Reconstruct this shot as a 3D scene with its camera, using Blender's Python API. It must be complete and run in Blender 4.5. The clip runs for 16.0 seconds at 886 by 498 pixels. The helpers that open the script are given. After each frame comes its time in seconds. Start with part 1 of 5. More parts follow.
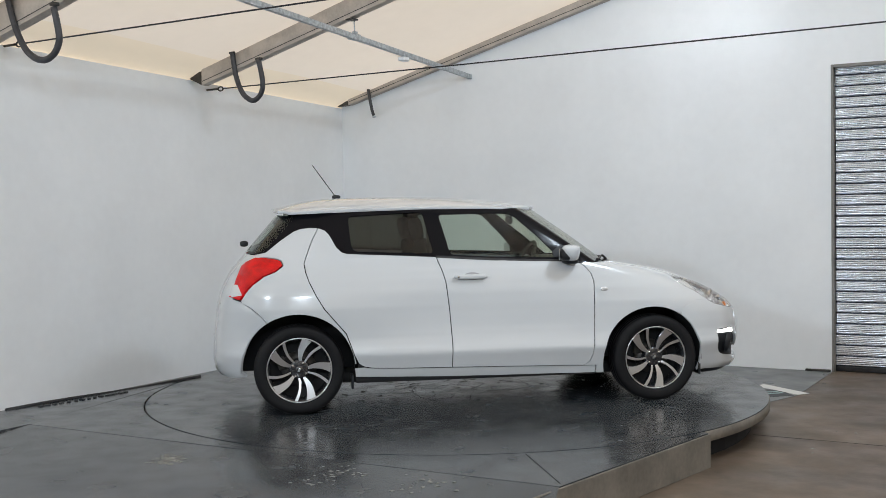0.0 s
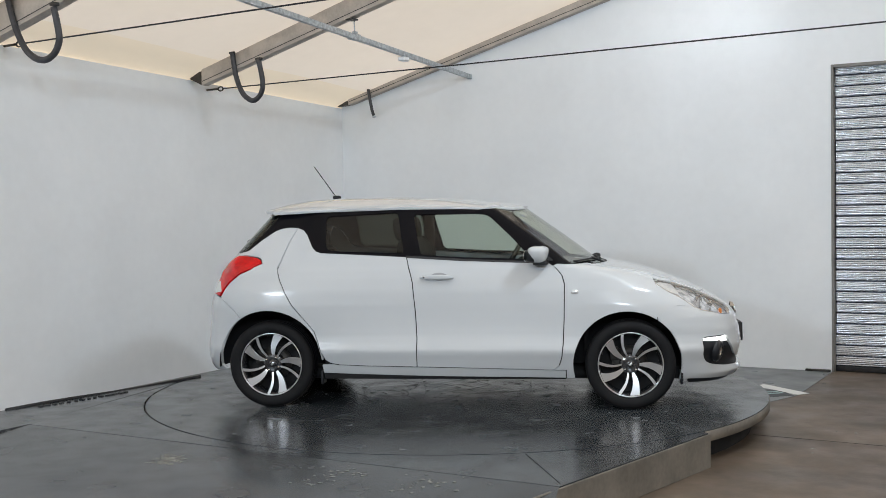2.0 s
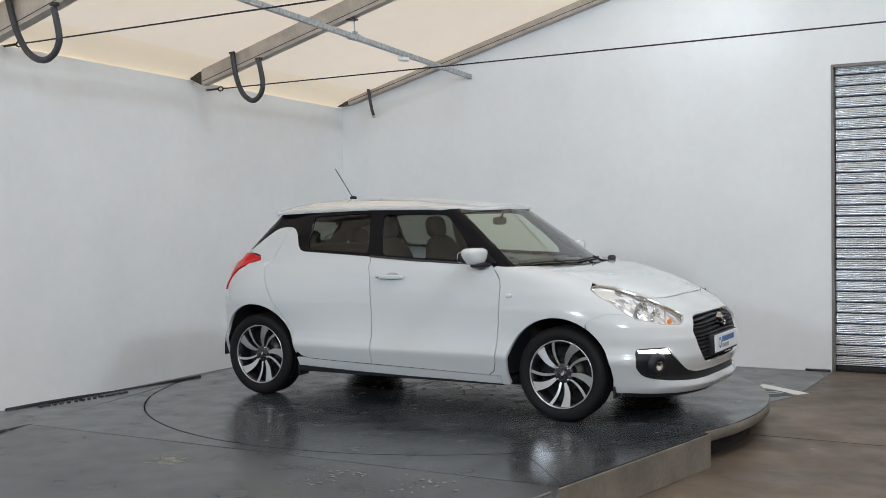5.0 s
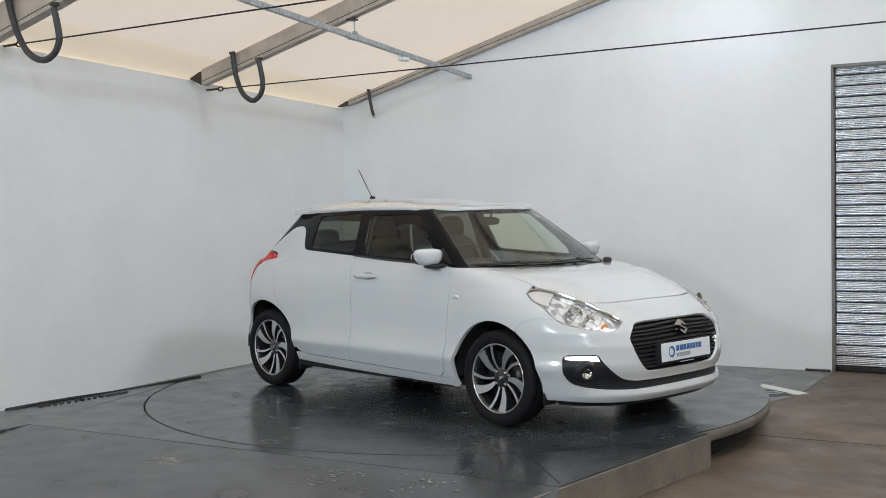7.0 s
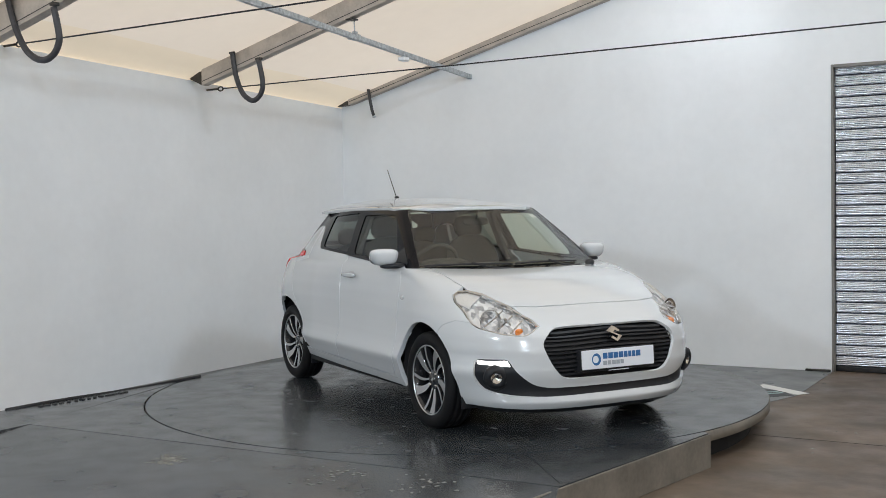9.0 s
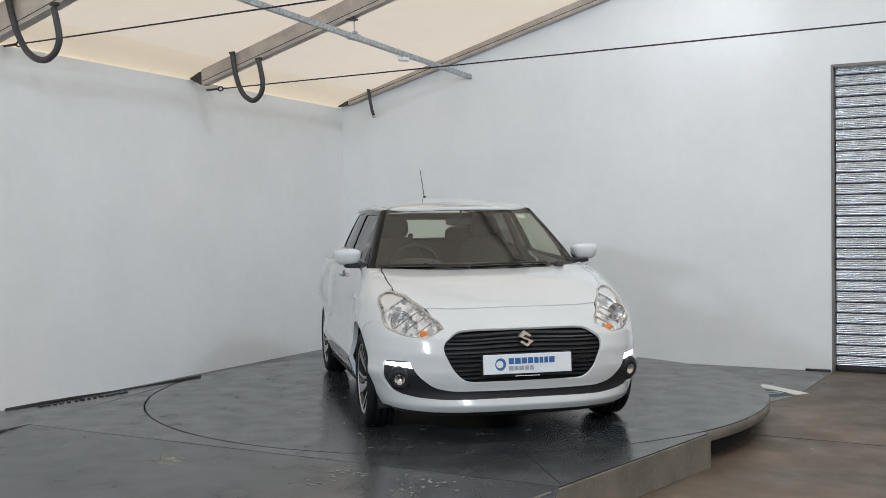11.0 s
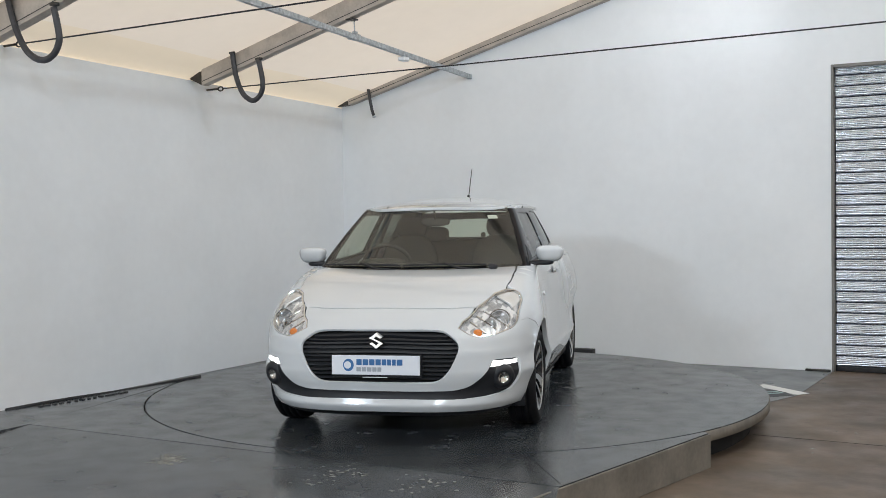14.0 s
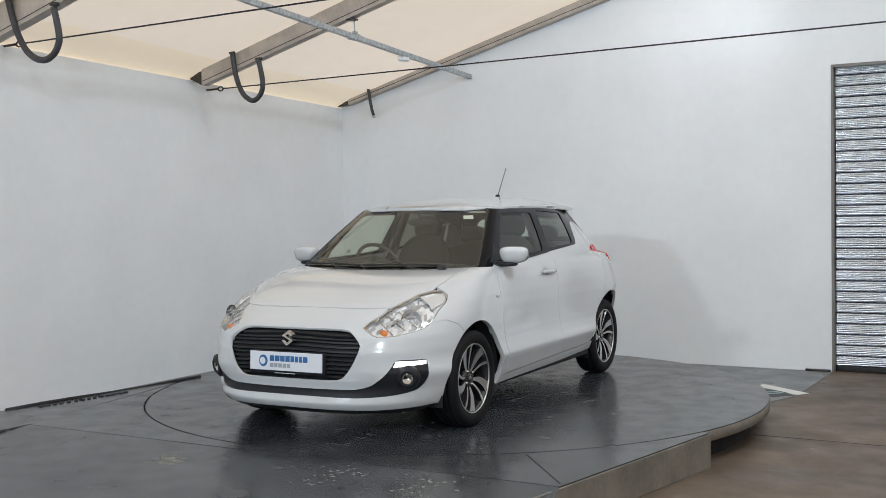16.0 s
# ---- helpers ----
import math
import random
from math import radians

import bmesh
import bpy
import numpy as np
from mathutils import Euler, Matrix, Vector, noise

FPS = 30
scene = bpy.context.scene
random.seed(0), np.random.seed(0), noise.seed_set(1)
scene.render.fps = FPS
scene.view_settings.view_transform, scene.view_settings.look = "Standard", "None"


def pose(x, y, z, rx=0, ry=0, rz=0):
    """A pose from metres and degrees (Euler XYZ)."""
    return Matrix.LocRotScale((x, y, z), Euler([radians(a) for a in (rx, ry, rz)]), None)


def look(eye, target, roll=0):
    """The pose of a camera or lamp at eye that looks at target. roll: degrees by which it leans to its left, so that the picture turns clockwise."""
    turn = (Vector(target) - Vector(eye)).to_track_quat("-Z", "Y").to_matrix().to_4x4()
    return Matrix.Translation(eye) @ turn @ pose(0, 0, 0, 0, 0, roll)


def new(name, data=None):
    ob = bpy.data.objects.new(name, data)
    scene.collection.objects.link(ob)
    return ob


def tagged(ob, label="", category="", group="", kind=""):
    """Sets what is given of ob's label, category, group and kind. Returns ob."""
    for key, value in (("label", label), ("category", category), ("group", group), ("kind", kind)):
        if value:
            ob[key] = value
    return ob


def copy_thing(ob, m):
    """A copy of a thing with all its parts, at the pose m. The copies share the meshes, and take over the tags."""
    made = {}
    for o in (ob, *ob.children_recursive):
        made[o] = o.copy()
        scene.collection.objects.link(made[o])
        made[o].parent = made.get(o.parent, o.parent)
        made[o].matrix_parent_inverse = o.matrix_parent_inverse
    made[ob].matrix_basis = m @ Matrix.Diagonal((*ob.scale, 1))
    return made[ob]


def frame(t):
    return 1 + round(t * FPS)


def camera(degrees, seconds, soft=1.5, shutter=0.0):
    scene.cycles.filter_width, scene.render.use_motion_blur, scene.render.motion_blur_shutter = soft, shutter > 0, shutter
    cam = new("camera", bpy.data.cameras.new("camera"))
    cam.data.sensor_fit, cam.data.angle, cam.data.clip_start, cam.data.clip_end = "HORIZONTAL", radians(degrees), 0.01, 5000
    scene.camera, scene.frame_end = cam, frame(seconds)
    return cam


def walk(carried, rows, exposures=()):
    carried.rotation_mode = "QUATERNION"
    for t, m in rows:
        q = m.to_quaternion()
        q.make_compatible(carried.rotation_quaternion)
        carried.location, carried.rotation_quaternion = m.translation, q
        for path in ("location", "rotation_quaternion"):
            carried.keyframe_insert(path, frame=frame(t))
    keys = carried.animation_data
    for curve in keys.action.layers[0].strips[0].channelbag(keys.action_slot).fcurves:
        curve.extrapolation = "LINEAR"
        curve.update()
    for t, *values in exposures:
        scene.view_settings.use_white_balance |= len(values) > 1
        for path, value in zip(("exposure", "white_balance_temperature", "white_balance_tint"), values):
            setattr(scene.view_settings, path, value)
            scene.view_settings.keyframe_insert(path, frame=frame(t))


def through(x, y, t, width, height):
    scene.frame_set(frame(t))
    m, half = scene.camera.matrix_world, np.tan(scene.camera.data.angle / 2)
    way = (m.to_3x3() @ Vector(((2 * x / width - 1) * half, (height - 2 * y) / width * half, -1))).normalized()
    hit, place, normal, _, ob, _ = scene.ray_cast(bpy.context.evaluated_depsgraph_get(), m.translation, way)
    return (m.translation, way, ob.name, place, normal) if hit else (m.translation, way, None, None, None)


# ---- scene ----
from mathutils.bvhtree import BVHTree
from mathutils.geometry import delaunay_2d_cdt

# camera on a fixed stand
cam = camera(44.23, 16.0, soft=0.8)
HERE = look((0.0, -8.2103, 1.3309), (-0.081, -0.2152, 1.0611), -0.9355)
walk(cam, [(0.0, HERE), (16.0, HERE)])

FLOOR = -0.205          # hall floor; the top of the turntable is z = 0
DISC = 2.27             # turntable radius
ROOM = pose(-1.28, 4.53, 0, 0, 0, -29.2)   # hall axes: x along the gable wall, -y along the eave wall


def heading(t):
    """Turn of the table in degrees."""
    return 10.968 - 7.9386 * t - 0.0112 * (t - 8.0) ** 2


# daylight outside the canvas roof
world = bpy.data.worlds.new("world")
scene.world = world
world.use_nodes = True
wn = world.node_tree.nodes
sky = wn.new("ShaderNodeTexSky")
sky.sky_type, sky.sun_disc = "NISHITA", False
sky.sun_elevation, sky.sun_rotation = radians(50), radians(140)
world.node_tree.links.new(sky.outputs[0], wn["Background"].inputs[0])
wn["Background"].inputs[1].default_value = 0.15
sd = bpy.data.lights.new("sun", "SUN")
sd.energy, sd.angle, sd.color = 4.8, radians(12), (1.0, 0.95, 0.88)
SUN = new("sun", sd)
SUN.matrix_world = look((3, -4, 8), (0, 0, 0))
scene.view_settings.exposure = 0.08


def area_lamp(name, m, sx, sy, watts, colour=(1, 1, 1), spread=180):
    d = bpy.data.lights.new(name, "AREA")
    d.shape, d.size, d.size_y, d.energy, d.color = "RECTANGLE", sx, sy, watts, colour
    d.spread = radians(spread)
    ob = new(name, d)
    ob.matrix_world = m
    return ob


# cool floodlights of the hall, behind and beside the camera, and one close to the gable wall
COOL = (0.755, 0.885, 1.01)
area_lamp("flood_light", look(ROOM @ Vector((7.0, -4.6, 4.2)), ROOM @ Vector((2.4, -2.2, 1.0))), 0.6, 0.35, 80, COOL)
area_lamp("flood_light", look(ROOM @ Vector((9.0, -13.0, 3.6)), ROOM @ Vector((3.0, -3.0, 1.2))), 0.7, 0.4, 180, COOL)
area_lamp("flood_light", look(ROOM @ Vector((3.2, -12.5, 3.1)), ROOM @ Vector((3.2, -1.0, 1.4))), 0.7, 0.4, 165, COOL)
area_lamp("wall_flood_light", look(ROOM @ Vector((4.75, -1.1, 3.6)), ROOM @ Vector((4.0, 0.0, 2.7))), 0.3, 0.2, 2.4, (0.9, 0.96, 1.0), 120)


# ---- materials ----
def mat(name, base, rough=0.5, metal=0.0, coat=0.0, vary=0.0, scale=8.0, bump=0.0, bscale=60.0, emit=0.0, spec=0.5, second=None, rvary=0.0, stretch=None):
    """A principled material whose colour drifts by noise at two scales, with fine relief."""
    m = bpy.data.materials.new(name)
    m.use_nodes = True
    nt = m.node_tree
    b = nt.nodes["Principled BSDF"]
    b.inputs["Base Color"].default_value = (*base, 1)
    b.inputs["Roughness"].default_value = rough
    b.inputs["Metallic"].default_value = metal
    b.inputs["Coat Weight"].default_value = coat
    b.inputs["Coat Roughness"].default_value = 0.03
    b.inputs["Specular IOR Level"].default_value = spec
    if emit:
        b.inputs["Emission Color"].default_value = (*base, 1)
        b.inputs["Emission Strength"].default_value = emit
    if vary or bump or rvary:
        tc = nt.nodes.new("ShaderNodeMapping")
        src = nt.nodes.new("ShaderNodeTexCoord")
        nt.links.new(src.outputs["Object"], tc.inputs["Vector"])
        tc.inputs["Scale"].default_value = stretch or (1, 1, 1)
    if rvary:
        nr = nt.nodes.new("ShaderNodeTexNoise")
        nr.inputs["Scale"].default_value, nr.inputs["Detail"].default_value = scale * 2.3, 7
        mr = nt.nodes.new("ShaderNodeMapRange")
        mr.inputs["From Min"].default_value, mr.inputs["From Max"].default_value = 0.3, 0.7
        mr.inputs["To Min"].default_value, mr.inputs["To Max"].default_value = max(0.02, rough - rvary), rough + rvary
        nt.links.new(tc.outputs["Vector"], nr.inputs["Vector"])
        nt.links.new(nr.outputs["Fac"], mr.inputs["Value"])
        nt.links.new(mr.outputs["Result"], b.inputs["Roughness"])
    if vary:
        n1 = nt.nodes.new("ShaderNodeTexNoise")
        n1.inputs["Scale"].default_value, n1.inputs["Detail"].default_value = scale, 6
        n2 = nt.nodes.new("ShaderNodeTexNoise")
        n2.inputs["Scale"].default_value, n2.inputs["Detail"].default_value = scale * 9, 4
        add = nt.nodes.new("ShaderNodeMath")
        add.operation = "MULTIPLY_ADD"
        add.inputs[1].default_value = 0.35
        ramp = nt.nodes.new("ShaderNodeValToRGB")
        lo = second or tuple(c * (1 - vary) for c in base)
        hi = base if second else tuple(min(1, c * (1 + vary)) for c in base)
        ramp.color_ramp.elements[0].position, ramp.color_ramp.elements[1].position = 0.5, 0.85
        ramp.color_ramp.elements[0].color, ramp.color_ramp.elements[1].color = (*lo, 1), (*hi, 1)
        nt.links.new(tc.outputs["Vector"], n1.inputs["Vector"])
        nt.links.new(tc.outputs["Vector"], n2.inputs["Vector"])
        nt.links.new(n2.outputs["Fac"], add.inputs[0])
        nt.links.new(n1.outputs["Fac"], add.inputs[2])
        nt.links.new(add.outputs[0], ramp.inputs["Fac"])
        nt.links.new(ramp.outputs["Color"], b.inputs["Base Color"])
    if bump:
        n3 = nt.nodes.new("ShaderNodeTexNoise")
        n3.inputs["Scale"].default_value, n3.inputs["Detail"].default_value = bscale, 5
        bp = nt.nodes.new("ShaderNodeBump")
        bp.inputs["Strength"].default_value, bp.inputs["Distance"].default_value = bump, 0.01
        nt.links.new(tc.outputs["Vector"], n3.inputs["Vector"])
        nt.links.new(n3.outputs["Fac"], bp.inputs["Height"])
        nt.links.new(bp.outputs["Normal"], b.inputs["Normal"])
    return m


M_WALL = mat("white_wall_paint", (0.825, 0.848, 0.868), 0.6, vary=0.03, scale=1.2, bump=0.05, bscale=30)
M_FLOOR = mat("brown_concrete", (0.160, 0.120, 0.088), 0.5, vary=0.35, scale=1.3, bump=0.08, bscale=40, rvary=0.12, second=(0.078, 0.058, 0.042))
M_GREYFLOOR = mat("grey_floor_paint", (0.125, 0.135, 0.14), 0.35, vary=0.25, scale=1.5, rvary=0.1)
M_DECK = mat("grey_deck_paint", (0.058, 0.063, 0.067), 0.22, vary=0.3, scale=2.2, bump=0.010, bscale=22, rvary=0.07, second=(0.030, 0.033, 0.037))
M_SKIRT = mat("pale_grey_board", (0.165, 0.150, 0.128), 0.65, vary=0.25, scale=4)
M_FLAKE = mat("bare_patch", (0.22, 0.22, 0.20), 0.7, vary=0.4, scale=25)
M_STEEL = mat("galvanised_steel", (0.45, 0.48, 0.50), 0.45, 0.7, vary=0.25, scale=30)
M_BEAM = mat("aluminium_rafter", (0.46, 0.41, 0.36), 0.5, 0.1, vary=0.15, scale=6)
M_SLAT = mat("shutter_steel", (0.60, 0.63, 0.68), 0.27, 0.85, vary=0.25, scale=3, bump=0.5, bscale=3, stretch=(0.25, 1, 14))
M_JAMB = mat("grey_brown_angle", (0.19, 0.182, 0.168), 0.5, vary=0.15, scale=8)
M_RUBBER = mat("black_rubber", (0.018, 0.018, 0.02), 0.6, vary=0.2, scale=30)
# near black for joints, cracks and grille, and for shade painted behind gaps
M_DARK = mat("near_black", (0.01, 0.01, 0.011), 0.8)
M_PAINT = mat("pearl_white_paint", (0.575, 0.598, 0.617), 0.18, coat=1.0, spec=0.4)
M_BLACKGLOSS = mat("gloss_black_trim", (0.006, 0.006, 0.008), 0.12, spec=0.12)
M_PLASTIC = mat("charcoal_plastic", (0.016, 0.017, 0.020), 0.45, bump=0.05, bscale=300, spec=0.3)
# body white darkened by hand for the shade in the handle hollow
M_HOLLOW = mat("shaded_white_paint", (0.30, 0.305, 0.315), 0.35)
M_CHROME = mat("chrome", (0.70, 0.70, 0.70), 0.14, 1.0)
M_BADGE = mat("dark_chrome", (0.48, 0.47, 0.45), 0.18, 1.0)
M_ALLOY = mat("machined_alloy", (0.56, 0.56, 0.57), 0.28, 0.9)
M_WHEELBLACK = mat("wheel_black_lacquer", (0.02, 0.02, 0.022), 0.25, coat=0.6)
M_BRAKE = mat("brake_steel", (0.09, 0.085, 0.08), 0.5, 0.8, vary=0.3, scale=40)
M_TYRE = mat("tyre_rubber", (0.009, 0.009, 0.010), 0.65, bump=0.1, bscale=120, spec=0.2)
M_RED = mat("red_lens", (0.60, 0.002, 0.003), 0.12, coat=0.35, spec=0.3, vary=0.25, scale=14)
M_AMBER = mat("amber_lens", (0.75, 0.22, 0.04), 0.15, coat=0.5)
M_DRL = mat("daytime_lamp", (1.0, 0.98, 0.94), 0.2, emit=5.0)
M_PLATE = mat("white_plate", (0.72, 0.75, 0.80), 0.35)
M_BLUE = mat("blue_print", (0.03, 0.13, 0.33), 0.4)
M_GREYINK = mat("grey_print", (0.33, 0.36, 0.40), 0.4)
M_SEAT = mat("dark_seat_cloth", (0.040, 0.037, 0.031), 0.9, vary=0.2, scale=20)
M_CABIN = mat("cabin_plastic", (0.035, 0.033, 0.029), 0.6)
M_LINER = mat("grey_headliner", (0.26, 0.25, 0.22), 0.9)
M_PAPER = mat("white_paper", (0.75, 0.75, 0.73), 0.6)


def canvas(name, colour, through):
    """Coated roof canvas that lets daylight through."""
    m = mat(name, colour, 0.7, vary=0.05, scale=0.8, bump=0.15, bscale=3)
    nt = m.node_tree
    tl = nt.nodes.new("ShaderNodeBsdfTranslucent")
    tl.inputs[0].default_value = (*through, 1)
    ad = nt.nodes.new("ShaderNodeMixShader")
    ad.inputs[0].default_value = 0.5
    nt.links.new(nt.nodes["Principled BSDF"].outputs[0], ad.inputs[1])
    nt.links.new(tl.outputs[0], ad.inputs[2])
    nt.links.new(ad.outputs[0], nt.nodes["Material Output"].inputs["Surface"])
    return m


def facets(m, scale):
    """Cut-glass facets: light and dark reflections painted cell by cell into the base colour, with relief."""
    nt = m.node_tree
    b = nt.nodes["Principled BSDF"]
    tc = nt.nodes.new("ShaderNodeTexCoord")
    vo = nt.nodes.new("ShaderNodeTexVoronoi")
    vo.inputs["Scale"].default_value = scale
    sp = nt.nodes.new("ShaderNodeSeparateColor")
    rp = nt.nodes.new("ShaderNodeValToRGB")
    rp.color_ramp.elements[0].position, rp.color_ramp.elements[1].position = 0.15, 0.75
    rp.color_ramp.elements[0].color, rp.color_ramp.elements[1].color = (0.40, 0.41, 0.43, 1), (0.95, 0.96, 0.98, 1)
    bp = nt.nodes.new("ShaderNodeBump")
    bp.inputs["Strength"].default_value, bp.inputs["Distance"].default_value = 0.35, 0.01
    mp = nt.nodes.new("ShaderNodeMapping")
    mp.inputs["Scale"].default_value = (1.0, 1.6, 0.45)
    nt.links.new(tc.outputs["Object"], mp.inputs["Vector"])
    nt.links.new(mp.outputs["Vector"], vo.inputs["Vector"])
    nt.links.new(vo.outputs["Color"], sp.inputs[0])
    nt.links.new(sp.outputs[0], rp.inputs["Fac"])
    nt.links.new(rp.outputs["Color"], b.inputs["Base Color"])
    nt.links.new(vo.outputs["Distance"], bp.inputs["Height"])
    nt.links.new(bp.outputs["Normal"], b.inputs["Normal"])
    return m


M_HOUSING = facets(mat("lamp_reflector", (0.86, 0.87, 0.88), 0.14, 0.45), 30)
M_LAMPPANEL = mat("satin_chrome", (0.80, 0.80, 0.80), 0.25, 0.45)
M_FABRIC = canvas("cream_canvas", (0.80, 0.74, 0.65), (0.80, 0.69, 0.55))
M_YELLOWER = canvas("yellower_canvas", (0.79, 0.71, 0.56), (0.79, 0.66, 0.48))


def glass(name, tint, gloss_rough=0.02, ior=1.5):
    """Thin tinted pane: tinted see-through with a Fresnel gloss."""
    m = bpy.data.materials.new(name)
    m.use_nodes = True
    nt = m.node_tree
    nt.nodes.remove(nt.nodes["Principled BSDF"])
    tr = nt.nodes.new("ShaderNodeBsdfTransparent")
    tr.inputs[0].default_value = (*tint, 1)
    gl = nt.nodes.new("ShaderNodeBsdfGlossy")
    gl.inputs["Roughness"].default_value = gloss_rough
    f0 = ((ior - 1) / (ior + 1)) ** 2
    lw = nt.nodes.new("ShaderNodeLayerWeight")
    lw.inputs[0].default_value = 0.5
    pw = nt.nodes.new("ShaderNodeMath")
    pw.operation, pw.inputs[1].default_value = "POWER", 5.0
    fr = nt.nodes.new("ShaderNodeMath")
    fr.operation = "MULTIPLY_ADD"
    fr.inputs[1].default_value, fr.inputs[2].default_value = 1 - f0, f0
    nt.links.new(lw.outputs["Facing"], pw.inputs[0])
    nt.links.new(pw.outputs[0], fr.inputs[0])
    mx = nt.nodes.new("ShaderNodeMixShader")
    nt.links.new(fr.outputs[0], mx.inputs[0])
    nt.links.new(tr.outputs[0], mx.inputs[1])
    nt.links.new(gl.outputs[0], mx.inputs[2])
    nt.links.new(mx.outputs[0], nt.nodes["Material Output"].inputs["Surface"])
    return m


M_SCREEN = glass("windscreen_glass", (0.80, 0.83, 0.72), ior=1.95)
M_WINDOW = glass("side_glass", (0.70, 0.76, 0.70), ior=1.55)
M_PRIVACY = glass("privacy_glass", (0.20, 0.215, 0.19), ior=1.6)
M_LENS = glass("clear_lens", (0.93, 0.93, 0.92), ior=1.45)


def part(name, bm, material, parent, label="", smooth=True):
    me = bpy.data.meshes.new(name)
    bm.to_mesh(me)
    bm.free()
    if smooth:
        me.polygons.foreach_set("use_smooth", [True] * len(me.polygons))
    for one in (material if isinstance(material, (list, tuple)) else [material]):
        me.materials.append(one)
    ob = new(name, me)
    if parent:
        ob.parent = parent
    return tagged(ob, label)


def add_box(bm, x0, x1, y0, y1, z0, z1, bevel=0.0, m=None):
    r = bmesh.ops.create_cube(bm, size=1, matrix=Matrix.Translation(((x0 + x1) / 2, (y0 + y1) / 2, (z0 + z1) / 2)) @ Matrix.Diagonal((abs(x1 - x0), abs(y1 - y0), abs(z1 - z0), 1)))
    vs = r["verts"]
    if bevel:
        es = list({e for v in vs for e in v.link_edges})
        rb = bmesh.ops.bevel(bm, geom=es, offset=bevel, segments=2, profile=0.5, affect="EDGES")
        vs = list({v for f in rb["faces"] for v in f.verts} | {v for v in vs if v.is_valid})
    if m is not None:
        for v in vs:
            v.co = m @ v.co
    return vs


def box(*a, bevel=0.0, m=None):
    bm = bmesh.new()
    add_box(bm, *a, bevel=bevel, m=m)
    return bm


def prism(poly, z0, z1):
    """An upright prism over a plan polygon given anticlockwise."""
    bm = bmesh.new()
    lo = [bm.verts.new((x, y, z0)) for x, y in poly]
    hi = [bm.verts.new((x, y, z1)) for x, y in poly]
    bm.faces.new(hi)
    bm.faces.new(lo[::-1])
    n = len(poly)
    for i in range(n):
        bm.faces.new((lo[i], lo[(i + 1) % n], hi[(i + 1) % n], hi[i]))
    return bm


def tube(points, radius, seg=8):
    """A round bar along a polyline."""
    bm = bmesh.new()
    pts = [Vector(q) for q in points]
    rings = []
    for i, q in enumerate(pts):
        d = (pts[min(i + 1, len(pts) - 1)] - pts[max(i - 1, 0)]).normalized()
        s = d.cross(Vector((0, 0, 1)))
        if s.length < 1e-3:
            s = d.cross(Vector((0, 1, 0)))
        s.normalize()
        w = s.cross(d)
        rings.append([bm.verts.new(q + radius * (math.cos(a) * s + math.sin(a) * w)) for a in [2 * math.pi * j / seg for j in range(seg)]])
    for a, b in zip(rings, rings[1:]):
        for j in range(seg):
            bm.faces.new((a[j], a[(j + 1) % seg], b[(j + 1) % seg], b[j]))
    bm.faces.new(rings[0][::-1])
    bm.faces.new(rings[-1])
    bmesh.ops.recalc_face_normals(bm, faces=bm.faces)
    return bm


def at(ob, m):
    ob.matrix_world = m
    return ob


# ---- hall ----
HX, HY = 15.0, 20.0       # width and length of the hall
SLOPE = 0.285
DOOR0, DOOR1, DOORTOP = 5.455, 8.6, 2.60


def eave(y):
    """Height of the eave along the wall; the canvas dips to the gable."""
    return 2.555 + 0.034 * min(-y, 5.0)


def rise(x):
    return SLOPE * (x if x < HX / 2 else HX - x)


